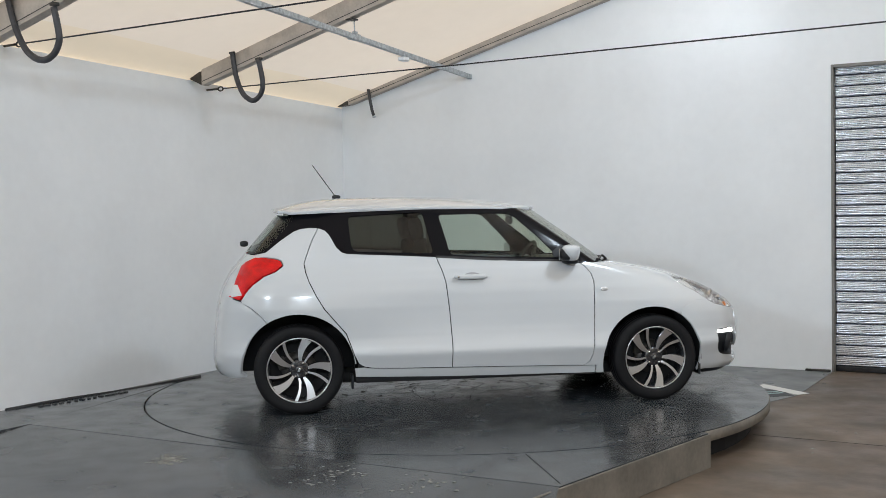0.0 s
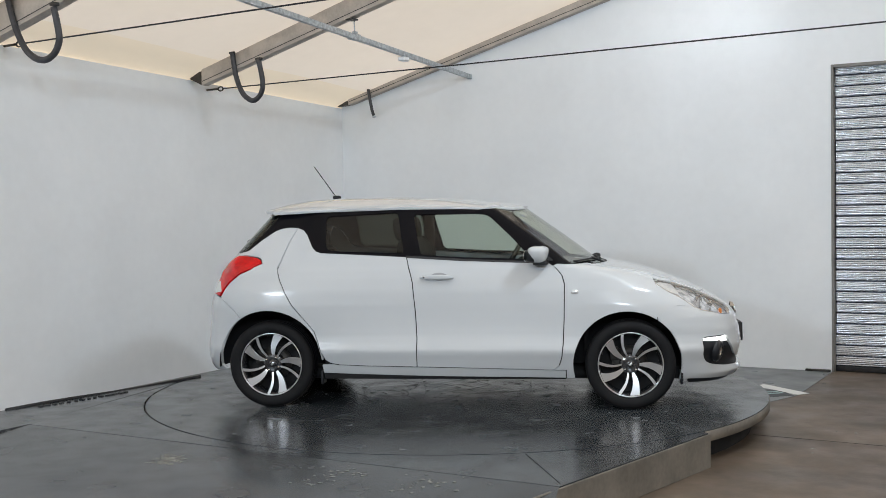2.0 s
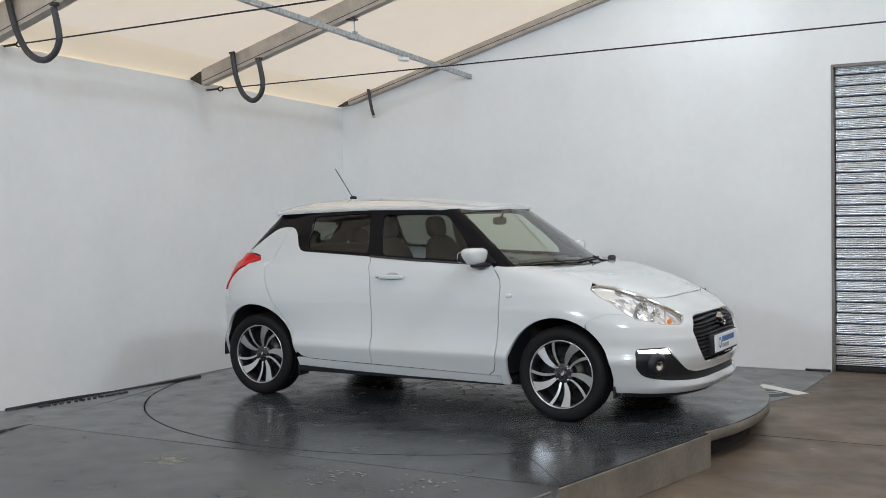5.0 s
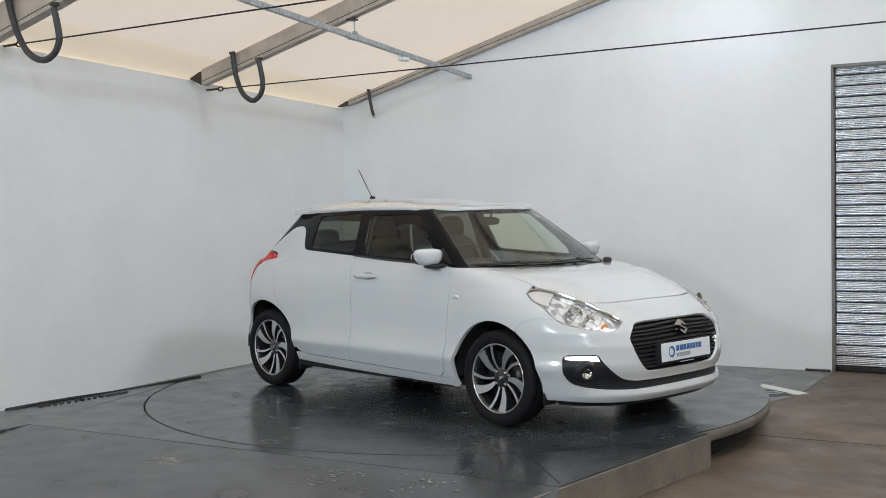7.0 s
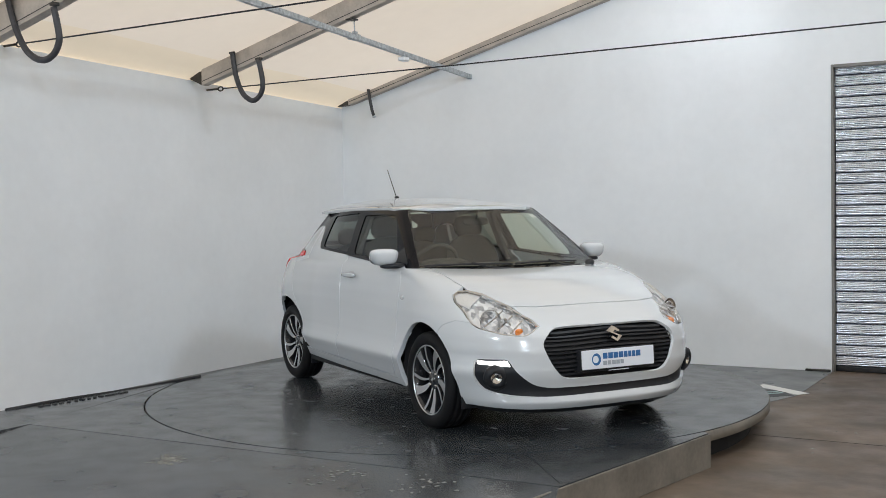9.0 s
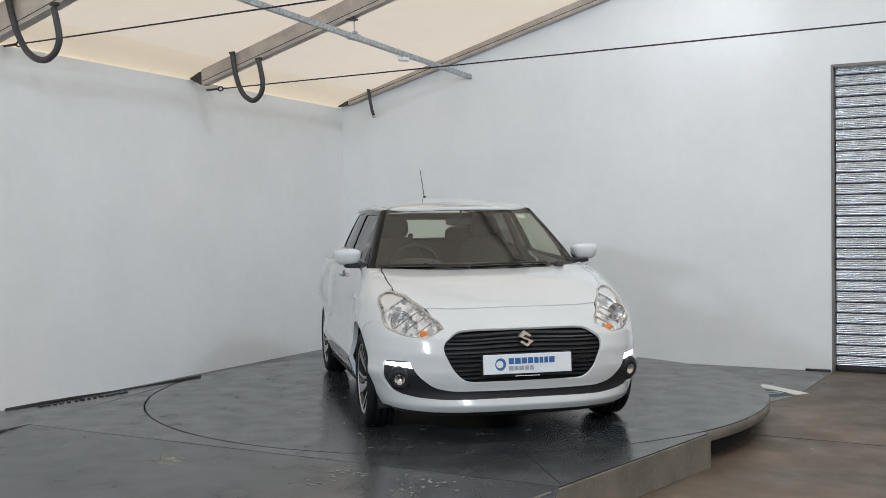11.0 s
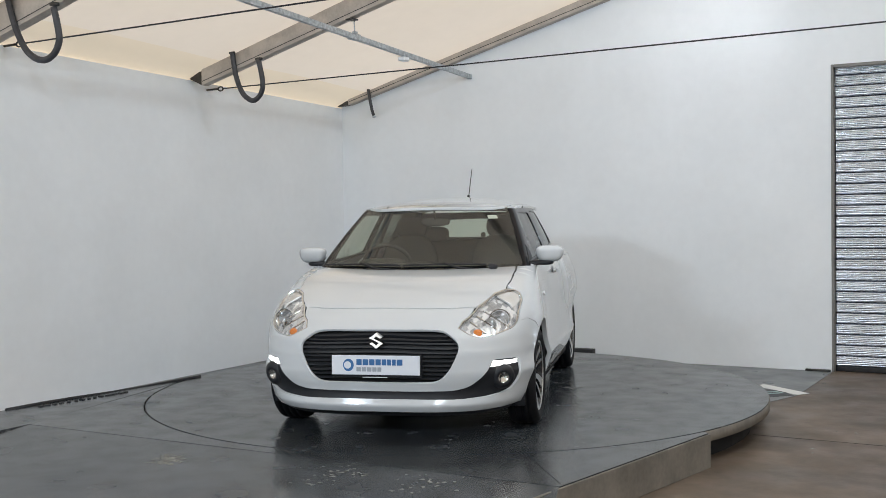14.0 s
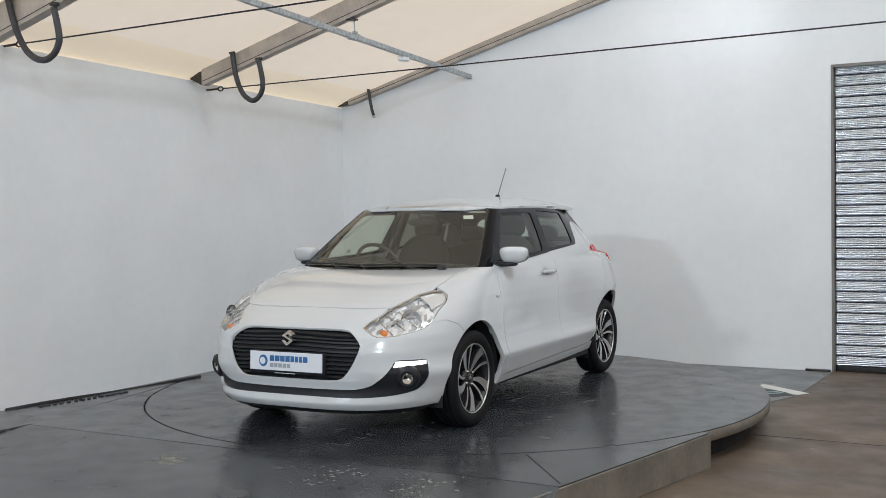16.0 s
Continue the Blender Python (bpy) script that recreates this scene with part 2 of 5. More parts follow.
def hall():
    at(tagged(part("floor", box(-0.2, HX + 0.2, -HY, 0.2, FLOOR - 0.15, FLOOR), M_FLOOR, None, smooth=False), "worn brown concrete hall floor", kind="structure"), ROOM)
    paint = prism([(5.46, -0.001), (0.001, -0.001), (0.001, -4.2), (4.2, -2.3), (5.15, -2.05), (5.30, -1.85), (5.44, -1.42)], FLOOR, FLOOR + 0.003)
    at(tagged(part("floor_paint", paint, M_GREYFLOOR, None, smooth=False), "grey painted strip of floor along the walls", kind="structure"), ROOM)
    cut = prism([(5.5, -3.121), (14.9, -3.121), (14.9, -3.115), (5.5, -3.115)], FLOOR + 0.0004, FLOOR + 0.0016)
    at(tagged(part("floor_joint", cut, M_DARK, None, smooth=False), "thin saw cut in the concrete floor", kind="structure"), ROOM)
    bm = bmesh.new()
    ys = [0.15, 0, -1.25, -2.5, -3.75, -5.0, -10, -15, -HY]
    for x in (0, -0.15):
        for y in ys:
            bm.verts.new((x, y, FLOOR))
            bm.verts.new((x, y, eave(min(y, 0))))
    bm.verts.ensure_lookup_table()
    k = 2 * len(ys)
    for i in range(len(ys) - 1):
        a = 2 * i
        for quad in ((a, a + 1, a + 3, a + 2), (k + a, k + a + 2, k + a + 3, k + a + 1), (a + 1, k + a + 1, k + a + 3, a + 3)):
            bm.faces.new([bm.verts[q] for q in quad])
    bmesh.ops.recalc_face_normals(bm, faces=bm.faces)
    at(tagged(part("wall_left", bm, M_WALL, None, smooth=False), "plain white painted eave wall", kind="structure"), ROOM)
    bm = bmesh.new()
    e = eave(0) + 0.06
    front = [(0, FLOOR), (DOOR0, FLOOR), (DOOR0, DOORTOP), (DOOR1, DOORTOP), (DOOR1, FLOOR), (HX, FLOOR), (HX, e), (HX / 2, e + rise(HX / 2)), (0, e)]
    a = [bm.verts.new((x, 0, z)) for x, z in front]
    b = [bm.verts.new((x, 0.15, z)) for x, z in front]
    bm.faces.new(a)
    bm.faces.new(b[::-1])
    n = len(front)
    for i in range(n):
        bm.faces.new((b[i], b[(i + 1) % n], a[(i + 1) % n], a[i]))
    bmesh.ops.recalc_face_normals(bm, faces=bm.faces)
    at(tagged(part("wall_back", bm, M_WALL, None, smooth=False), "white painted gable wall with a shutter opening", kind="structure"), ROOM)
    at(tagged(part("wall_right", box(HX, HX + 0.15, -HY, 0.15, FLOOR, 2.7), M_WALL, None, smooth=False), "plain white wall", kind="structure"), ROOM)
    at(tagged(part("wall_front", box(0, HX, -HY - 0.15, -HY, FLOOR, 5.0), M_WALL, None, smooth=False), "plain white wall", kind="structure"), ROOM)
    # canvas: gently sagging bays between the rafters
    bm = bmesh.new()
    xs = [-0.15, 0, 0.18, 0.36, 0.9, 1.6, 2.4, 3.4, 5.0, HX / 2, HX - 5, HX - 2.4, HX, HX + 0.15]
    ys = [0.15] + [-0.1 - 2.5 * i / 4 for i in range(33)]
    grid = []
    for y in ys:
        row = []
        for x in xs:
            z = eave(min(y, 0)) + rise(min(max(x, 0), HX)) + 0.012
            bay = abs(math.sin((y + 0.1) / 2.5 * math.pi))
            z += 0.02 * bay * (1 if 0.3 < x < HX - 1 else 0.3)
            if 0.3 < x < HX - 1:
                z += 0.048
            elif 0.1 < x < 0.3:
                z += 0.03 + 0.02 * bay
            row.append(bm.verts.new((x, y, z)))
        grid.append(row)
    for a, b in zip(grid, grid[1:]):
        for i in range(len(xs) - 1):
            f = bm.faces.new((a[i], b[i], b[i + 1], a[i + 1]))
            # the strip along the eave takes the yellower canvas
            f.material_index = 1 if i < 3 else 0
    at(tagged(part("ceiling", bm, [M_FABRIC, M_YELLOWER], None), "cream canvas marquee roof lit from outside", kind="structure"), ROOM)


def rafter(y):
    """One pitched aluminium box rafter with a slot along its side."""
    r = tagged(new("rafter"), "grey aluminium roof rafter with a dark end plate", "rafter", "rafters under the canvas roof")
    r.matrix_world = ROOM @ pose(0, y, 0)
    top = eave(y) + 0.042
    for x0, x1 in ((0.0, HX / 2), (HX, HX / 2)):
        s = 1 if x1 > x0 else -1
        sec = [(-0.045, 0, 0), (0.045, 0, 0), (0.045, 0, 1), (-0.045, 0, 1)]
        bm = bmesh.new()
        ends = []
        for x in (x0 + 0.16 * s, x1):
            u = abs(x - x0)
            lo, hi = 2.537 + 0.272 * u, top + SLOPE * u
            ends.append([bm.verts.new((x, a, lo + (hi - lo) * k)) for a, k in ((-0.045, 0), (0.045, 0), (0.045, 1), (-0.045, 1))])
        bm.faces.new(ends[0])
        bm.faces.new(ends[1][::-1])
        for i in range(4):
            bm.faces.new((ends[0][i], ends[1][i], ends[1][(i + 1) % 4], ends[0][(i + 1) % 4]))
        bmesh.ops.recalc_face_normals(bm, faces=bm.faces)
        part("beam", bm, M_BEAM, r, smooth=False)
        bm = bmesh.new()
        pts = []
        for x in (x0 + 0.17 * s, x1):
            u = abs(x - x0)
            z = 2.537 + 0.272 * u + 0.030
            pts.append((x, z))
        for face in (-1, 1):
            vs = [bm.verts.new((x, face * 0.0475, z + d)) for (x, z), d in ((pts[0], 0), (pts[1], 0), (pts[1], 0.007), (pts[0], 0.007))]
            bm.faces.new(vs)
        part("slot", bm, M_RUBBER, r, "dark keder slot", smooth=False)
        bm = bmesh.new()
        vs = []
        for a in (-0.038, 0.038):
            for x, z in ((x0, top - 0.03), (x0 + 0.155 * s, 2.582), (x0 + 0.155 * s, top + SLOPE * 0.155 - 0.01), (x0, top)):
                vs.append(bm.verts.new((x, a, max(z, 2.52))))
        bm.faces.new(vs[:4])
        bm.faces.new(vs[4:][::-1])
        for i in range(4):
            bm.faces.new((vs[i], vs[4 + i], vs[4 + (i + 1) % 4], vs[(i + 1) % 4]))
        bmesh.ops.recalc_face_normals(bm, faces=bm.faces)
        part("end_plate", bm, M_DARKSTEEL, r, "dark steel end plate", smooth=False)
    return r


M_DARKSTEEL = mat("dark_steel", (0.06, 0.055, 0.05), 0.5, 0.5, vary=0.2, scale=20)


def fittings():
    for y in (-0.055, -2.505, -5.055, -7.6, -10.1, -12.7, -15.2, -17.7):
        rafter(y)
    # galvanised strut hung below the rafters, with joint and small box
    st = tagged(new("strut_channel"), "galvanised steel strut channel hung under the roof", "strut")
    st.matrix_world = ROOM
    zs = lambda y: 2.797 + 0.037 * -y
    us = lambda y: 0.07 * -y
    bm = bmesh.new()
    a = [(1.68, -0.01), (1.72, -0.01), (1.72, -9.0), (1.68, -9.0)]
    for d0, d1 in ((-0.022, 0.022),):
        lo = [bm.verts.new((x + us(y), y, zs(y) + d0)) for x, y in a]
        hi = [bm.verts.new((x + us(y), y, zs(y) + d1)) for x, y in a]
        bm.faces.new(lo)
        bm.faces.new(hi[::-1])
        for i in range(4):
            bm.faces.new((lo[i], hi[i], hi[(i + 1) % 4], lo[(i + 1) % 4]))
    bmesh.ops.recalc_face_normals(bm, faces=bm.faces)
    part("channel", bm, M_STEEL, st, smooth=False)
    part("end_cap", box(1.676, 1.724, -0.012, -0.004, zs(0) - 0.026, zs(0) + 0.026), M_STEEL, st, smooth=False)
    part("joint_plate", box(1.846, 1.897, -2.54, -2.40, zs(-2.46) - 0.027, zs(-2.46) + 0.028, bevel=0.003), M_STEEL, st, smooth=False)
    part("hanger_rod", tube([(1.872, -2.46, zs(-2.46)), (1.874, -2.47, 3.045)], 0.006, 8), M_STEEL, st)
    part("hanger_nut", box(1.852, 1.892, -2.48, -2.44, zs(-2.46) + 0.03, zs(-2.46) + 0.05, bevel=0.004), M_STEEL, st)
    part("hanger_clip", box(1.835, 1.91, -2.55, -2.455, 3.030, 3.044, bevel=0.003), M_DARKSTEEL, st)
    db = part("junction_box", box(1.755, 1.825, -1.56, -1.46, zs(-1.5) - 0.062, zs(-1.5) - 0.022, bevel=0.008), M_WALL, None)
    at(tagged(db, "small white box under the strut channel", "junction box"), ROOM)
    # tie cables with turnbuckles at the eave wall
    for y, z in ((-2.3, 2.567), (-4.65, 2.707), (-7.0, 2.70)):
        tc = tagged(new("tie_cable"), "thin black tie cable with a steel turnbuckle", "cable", "tie cables across the hall")
        tc.matrix_world = ROOM
        part("wire", tube([(0.20, y, z + 0.001)] + [(0.2 + (HX - 0.2) * i / 8, y, z + 0.001 + 0.046 * (i / 3.2 if i < 4 else (8 - i) / 3.2) * 0.9) for i in range(1, 9)], 0.0062, 6), M_RUBBER, tc)
        part("turnbuckle", tube([(-0.01, y, z), (0.10, y, z + 0.001), (0.14, y, z + 0.001)], 0.010, 8), M_DARKSTEEL, tc)
        bm = bmesh.new()
        n, k = 16, 6
        g = []
        for i in range(n):
            q = 2 * math.pi * i / n
            g.append([bm.verts.new((0.175 + (0.032 + 0.007 * math.cos(b)) * math.cos(q), y + 0.007 * math.sin(b), z + (0.020 + 0.007 * math.cos(b)) * math.sin(q))) for b in [2 * math.pi * j / k for j in range(k)]])
        for i in range(n):
            for j in range(k):
                bm.faces.new((g[i][j], g[(i + 1) % n][j], g[(i + 1) % n][(j + 1) % k], g[i][(j + 1) % k]))
        bmesh.ops.recalc_face_normals(bm, faces=bm.faces)
        part("eye", bm, M_DARKSTEEL, tc)
    # rubber loops hung on the rafters
    for y, pts in ((-2.58, [(0.505, 2.870), (0.515, 2.76), (0.544, 2.617), (0.60, 2.49), (0.67, 2.425), (0.735, 2.405), (0.80, 2.44), (0.838, 2.50), (0.847, 2.57), (0.835, 2.66), (0.812, 2.775)]),
                   (-5.13, [(0.50, 2.965), (0.53, 2.84), (0.583, 2.703), (0.66, 2.58), (0.76, 2.51), (0.861, 2.493), (0.95, 2.53), (1.0, 2.60), (1.009, 2.66), (0.995, 2.75), (0.976, 2.85)])):
        sx, sz = (0.155, 0.03) if y < -4.0 else (0.066, 0.012)
        loop = part("rubber_loop", tube(smooth_line([(x + sx, y + 0.02 * math.sin(i * 0.3), z - sz) for i, (x, z) in enumerate(pts)]), 0.024, 10), M_HOSE, None)
        at(tagged(loop, "black rubber hose loop hanging from a rafter", "hose loop", "hose loops"), ROOM)
        cl = part("strap", box(pts[0][0] + sx - 0.03, pts[0][0] + sx + 0.03, y - 0.012, y + 0.012, pts[0][1] - 0.03, pts[0][1] - 0.01, bevel=0.004), M_DARKSTEEL, loop)
        cl = part("strap", box(pts[-1][0] + sx - 0.03, pts[-1][0] + sx + 0.03, y - 0.012, y + 0.03, pts[-1][1] - 0.02, pts[-1][1] + 0.005, bevel=0.004), M_DARKSTEEL, loop)
    stub = part("rubber_strap", tube([(0.462, -0.135, 2.735), (0.485, -0.14, 2.62), (0.51, -0.14, 2.50), (0.535, -0.14, 2.43)], 0.018, 8), M_HOSE, None)
    at(tagged(stub, "short black rubber strap hanging from the rafter", "strap"), ROOM)
    part("strap_end", blob((0.022, 0.018, 0.016), (0.538, -0.14, 2.424)), M_STEEL, stub)
    # roller shutter
    sh = tagged(new("roller_shutter"), "closed galvanised steel roller shutter door", "roller shutter")
    sh.matrix_world = ROOM
    pitch = 0.0995
    bm = bmesh.new()
    prof = [(0.0, 0.004), (0.004, -0.008)]
    for q in range(5):
        z0 = 0.008 + 0.0165 * q
        dy = -0.013 - 0.004 * math.sin(math.pi * (q + 0.5) / 5)
        prof += [(z0, dy + 0.0005), (z0 + 0.004, dy - 0.0025), (z0 + 0.010, dy - 0.001), (z0 + 0.0135, dy + 0.0015)]
    prof += [(0.091, -0.008), (0.0945, 0.004)]
    rows = [[bm.verts.new((x, yy, zz)) for zz, yy in prof] for x in (5.482, 6.5, 7.5, 8.60)]
    for a, b in zip(rows, rows[1:]):
        for i in range(len(prof) - 1):
            bm.faces.new((a[i], b[i], b[i + 1], a[i + 1]))
    bmesh.ops.recalc_face_normals(bm, faces=bm.faces)
    first = part("slat", bm, M_SLAT, sh)
    rng = random.Random(4)
    z = -0.155
    first.matrix_basis = pose(0, 0.075, z)
    i = 1
    while z + pitch < 2.62:
        z += pitch
        s = new("slat", first.data)
        s.parent = sh
        s.matrix_basis = pose(rng.uniform(-0.004, 0.004), 0.075, z, rng.uniform(-2.2, 2.2))
    # added near-black sheet that paints the shade between the slats
    part("slat_gap_shade", box(5.47, 8.61, 0.085, 0.10, FLOOR, 2.63), M_DARK, sh, smooth=False)
    part("bottom_bar", box(5.49, 8.60, 0.05, 0.08, FLOOR + 0.004, -0.154, bevel=0.004), M_RUBBER, sh, "black rubber bottom bar")
    fr = tagged(new("shutter_frame"), "grey-brown steel angle frame round the shutter", "door frame")
    fr.matrix_world = ROOM
    part("jamb", box(5.453, 5.476, -0.006, 0.07, FLOOR + 0.002, DOORTOP + 0.024, bevel=0.002), M_JAMB, fr, smooth=False)
    part("jamb", box(8.58, 8.62, -0.006, 0.07, FLOOR + 0.002, DOORTOP + 0.024, bevel=0.002), M_JAMB, fr, smooth=False)
    part("head", box(5.477, 8.579, -0.006, 0.06, DOORTOP - 0.004, DOORTOP + 0.024, bevel=0.002), M_JAMB, fr, smooth=False)
    # small things by the gable wall and on the floor
    bl = part("floor_block", box(2.90, 3.12, -0.10, -0.005, FLOOR + 0.003, -0.10, bevel=0.004), M_RUBBER, None)
    at(tagged(bl, "small black block at the foot of the gable wall", "block"), ROOM)
    pl = part("metal_strip", box(5.22, 5.445, -0.035, -0.004, FLOOR + 0.003, FLOOR + 0.022, bevel=0.003), M_DARKSTEEL, None)
    at(tagged(pl, "dark metal strip at the foot of the wall", "strip"), ROOM)
    tape = prism([(5.01, -1.10), (5.07, -0.99), (5.51, -1.31), (5.44, -1.42)], FLOOR + 0.003, FLOOR + 0.006)
    at(tagged(part("floor_tape", tape, M_PAPER, None, smooth=False), "strip of white tape on the grey floor", "tape"), ROOM)
    mat_ob = part("floor_mat", prism([(5.02, -1.30), (5.20, -1.66), (5.42, -1.46), (5.24, -1.22)], FLOOR + 0.003, FLOOR + 0.0045), M_MAT, None, smooth=False)
    at(tagged(mat_ob, "thin dark grey printed mat on the floor", "mat"), ROOM)
    for k in (0, 1):
        bar = prism([(5.13 + 0.06 * k, -1.40 - 0.05 * k), (5.15 + 0.06 * k, -1.44 - 0.05 * k), (5.27 + 0.05 * k, -1.33 - 0.05 * k), (5.25 + 0.05 * k, -1.29 - 0.05 * k)], FLOOR + 0.0046, FLOOR + 0.0055)
        part("printed_bar", bar, M_TEAL, mat_ob, "faded pale teal print", smooth=False)
    rng = random.Random(9)
    for _ in range(16):
        x, y, r = rng.uniform(4.9, 7.2), rng.uniform(-5.2, -0.7), rng.uniform(0.006, 0.016)
        g = prism([(r * rng.uniform(0.6, 1.2) * math.cos(a), r * rng.uniform(0.6, 1.2) * math.sin(a)) for a in [2 * math.pi * i / 7 for i in range(7)]], 0, 0.004)
        o = tagged(part("debris", g, M_FLAKE, None, smooth=False), "small pale crumb of dirt on the concrete floor", "debris", "crumbs on the floor")
        o.matrix_world = ROOM @ pose(x, y, FLOOR)


M_HOSE = mat("grey_black_hose", (0.045, 0.045, 0.05), 0.5, vary=0.2, scale=25, bump=0.1, bscale=60)
M_MAT = mat("dark_grey_mat", (0.07, 0.075, 0.08), 0.7, vary=0.2, scale=20)
M_TEAL = mat("faded_teal", (0.30, 0.42, 0.42), 0.6, vary=0.3, scale=30)


def smooth_line(pts, sub=4):
    """Catmull-Rom points through a polyline."""
    p = [Vector(q) for q in pts]
    p = [p[0] * 2 - p[1]] + p + [p[-1] * 2 - p[-2]]
    out = []
    for i in range(1, len(p) - 2):
        for k in range(sub):
            t = k / sub
            a, b, c, d = p[i - 1], p[i], p[i + 1], p[i + 2]
            out.append(0.5 * (2 * b + (c - a) * t + (2 * a - 5 * b + 4 * c - d) * t * t + (3 * b - a - 3 * c + d) * t ** 3))
    return out + [p[-2]]


def to_world(x, y):
    q = ROOM @ Vector((x, y, 0))
    return (q.x, q.y)


def platform():
    # fixed deck round the turntable, cut by its circle; a shallow ramp leads up to it
    hole = [(DISC * 1.0060 * math.cos(a), DISC * 1.0060 * math.sin(a)) for a in [radians(q) for q in np.arange(-50, -197, -2)]]
    poly = [to_world(1.125, -3.88), to_world(0.90, -5.5), to_world(0.55, -9.5), to_world(1.49, -9.5), to_world(1.49, -5.735), to_world(5.215, -5.70), (1.484, -1.792)] + hole
    deck = tagged(part("deck", prism(poly, FLOOR + 0.002, 0), [M_DECK], None, smooth=False), "grey painted timber deck round the turntable", kind="structure")
    a, b = Vector(to_world(5.215, -5.70)), Vector((1.484, -1.792))
    d = (b - a).normalized()
    n = Vector((d.y, -d.x))
    for p0, p1 in ((a - d * 0.9, b),):
        q = [tuple(p0 + n * 0.002), tuple(p0 + n * 0.016), tuple(p1 + n * 0.016), tuple(p1 + n * 0.002)]
        q = q if area2(q) > 0 else q[::-1]
        part("skirt_board", prism(q, FLOOR + 0.003, -0.006), M_SKIRT, deck, "pale grey skirt board", smooth=False)
    bm = bmesh.new()
    hi = [to_world(1.492, -5.737), to_world(5.213, -5.702)]
    lo = [to_world(1.495, -9.4), to_world(6.4, -9.4)]
    mid = [to_world(1.495, -7.5), to_world(5.8, -7.5)]
    z = (-0.0015, -0.10, FLOOR + 0.004)
    rows = [[bm.verts.new((*q, zz)) for q in r] for r, zz in zip((hi, mid, lo), z)]
    for p, q in zip(rows, rows[1:]):
        bm.faces.new((p[0], q[0], q[1], p[1]))
    base = [bm.verts.new((*q, FLOOR + 0.003)) for q in (hi[0], hi[1])]
    bm.faces.new((rows[0][0], rows[0][1], base[1], base[0]))
    bmesh.ops.recalc_face_normals(bm, faces=bm.faces)
    tagged(part("ramp", bm, M_DECK, None, smooth=False), "grey painted plywood ramp up to the turntable", kind="structure")
    rng = random.Random(2)
    spots = [(3.0, -6.03, 0.10, 230), (4.05, -5.95, 0.30, 40), (4.6, -5.9, 0.25, 26)]
    for k, (x, y, r, num) in enumerate(spots):
        bm = bmesh.new()
        for _ in range(num):
            cx, cy = rng.gauss(0, r * 0.42), rng.gauss(0, r * 0.42)
            m = rng.uniform(0.004, 0.015)
            w = to_world(x + cx, y + cy)
            zz = -0.004 - 0.0547 * max(0, -(y + cy) - 5.74) + 0.0015 + 0.0004 * _ / num
            bm.faces.new([bm.verts.new((w[0] + m * rng.uniform(0.5, 1.4) * math.cos(a), w[1] + m * rng.uniform(0.5, 1.4) * math.sin(a), zz)) for a in [2 * math.pi * i / 8 for i in range(8)]])
        tagged(part("scuff", bm, M_FLAKE, None, smooth=False), "pale scuffed patch in the deck paint", kind="stuff")
    part("board_seam", prism([(0.373, -2.279), (0.377, -2.279), (0.500, -2.93), (0.496, -2.93)], 0.0002, 0.0014), M_DARK, deck, smooth=False)
    # dark gap and loose trim along the eave wall
    p0, p1 = Vector(to_world(0.93, -5.45)), Vector(to_world(1.13, -3.70))
    tr = tube([(*(p0 + (p1 - p0) * i / 6 + Vector((-0.02, 0.01))), 0.002 + 0.005 * math.sin(i * 1.3)) for i in range(7)], 0.011, 6)
    tagged(part("rubber_trim", tr, M_RUBBER, None), "black rubber trim along the deck edge", "trim")
    ch = bmesh.new()
    for i in range(14):
        w = to_world(1.03 + 0.012 * i * 0.6 + rng.uniform(-0.008, 0.008), -5.25 + 0.055 * i)
        add_box(ch, -0.012, 0.012, -0.02, 0.02, 0.0, 0.008, 0, Matrix.Translation((*w, 0)) @ pose(0, 0, 0, 0, 0, rng.uniform(0, 180)))
    tagged(part("loose_chippings", ch, M_RUBBER, None, smooth=False), "loose black scraps on the deck", kind="stuff")


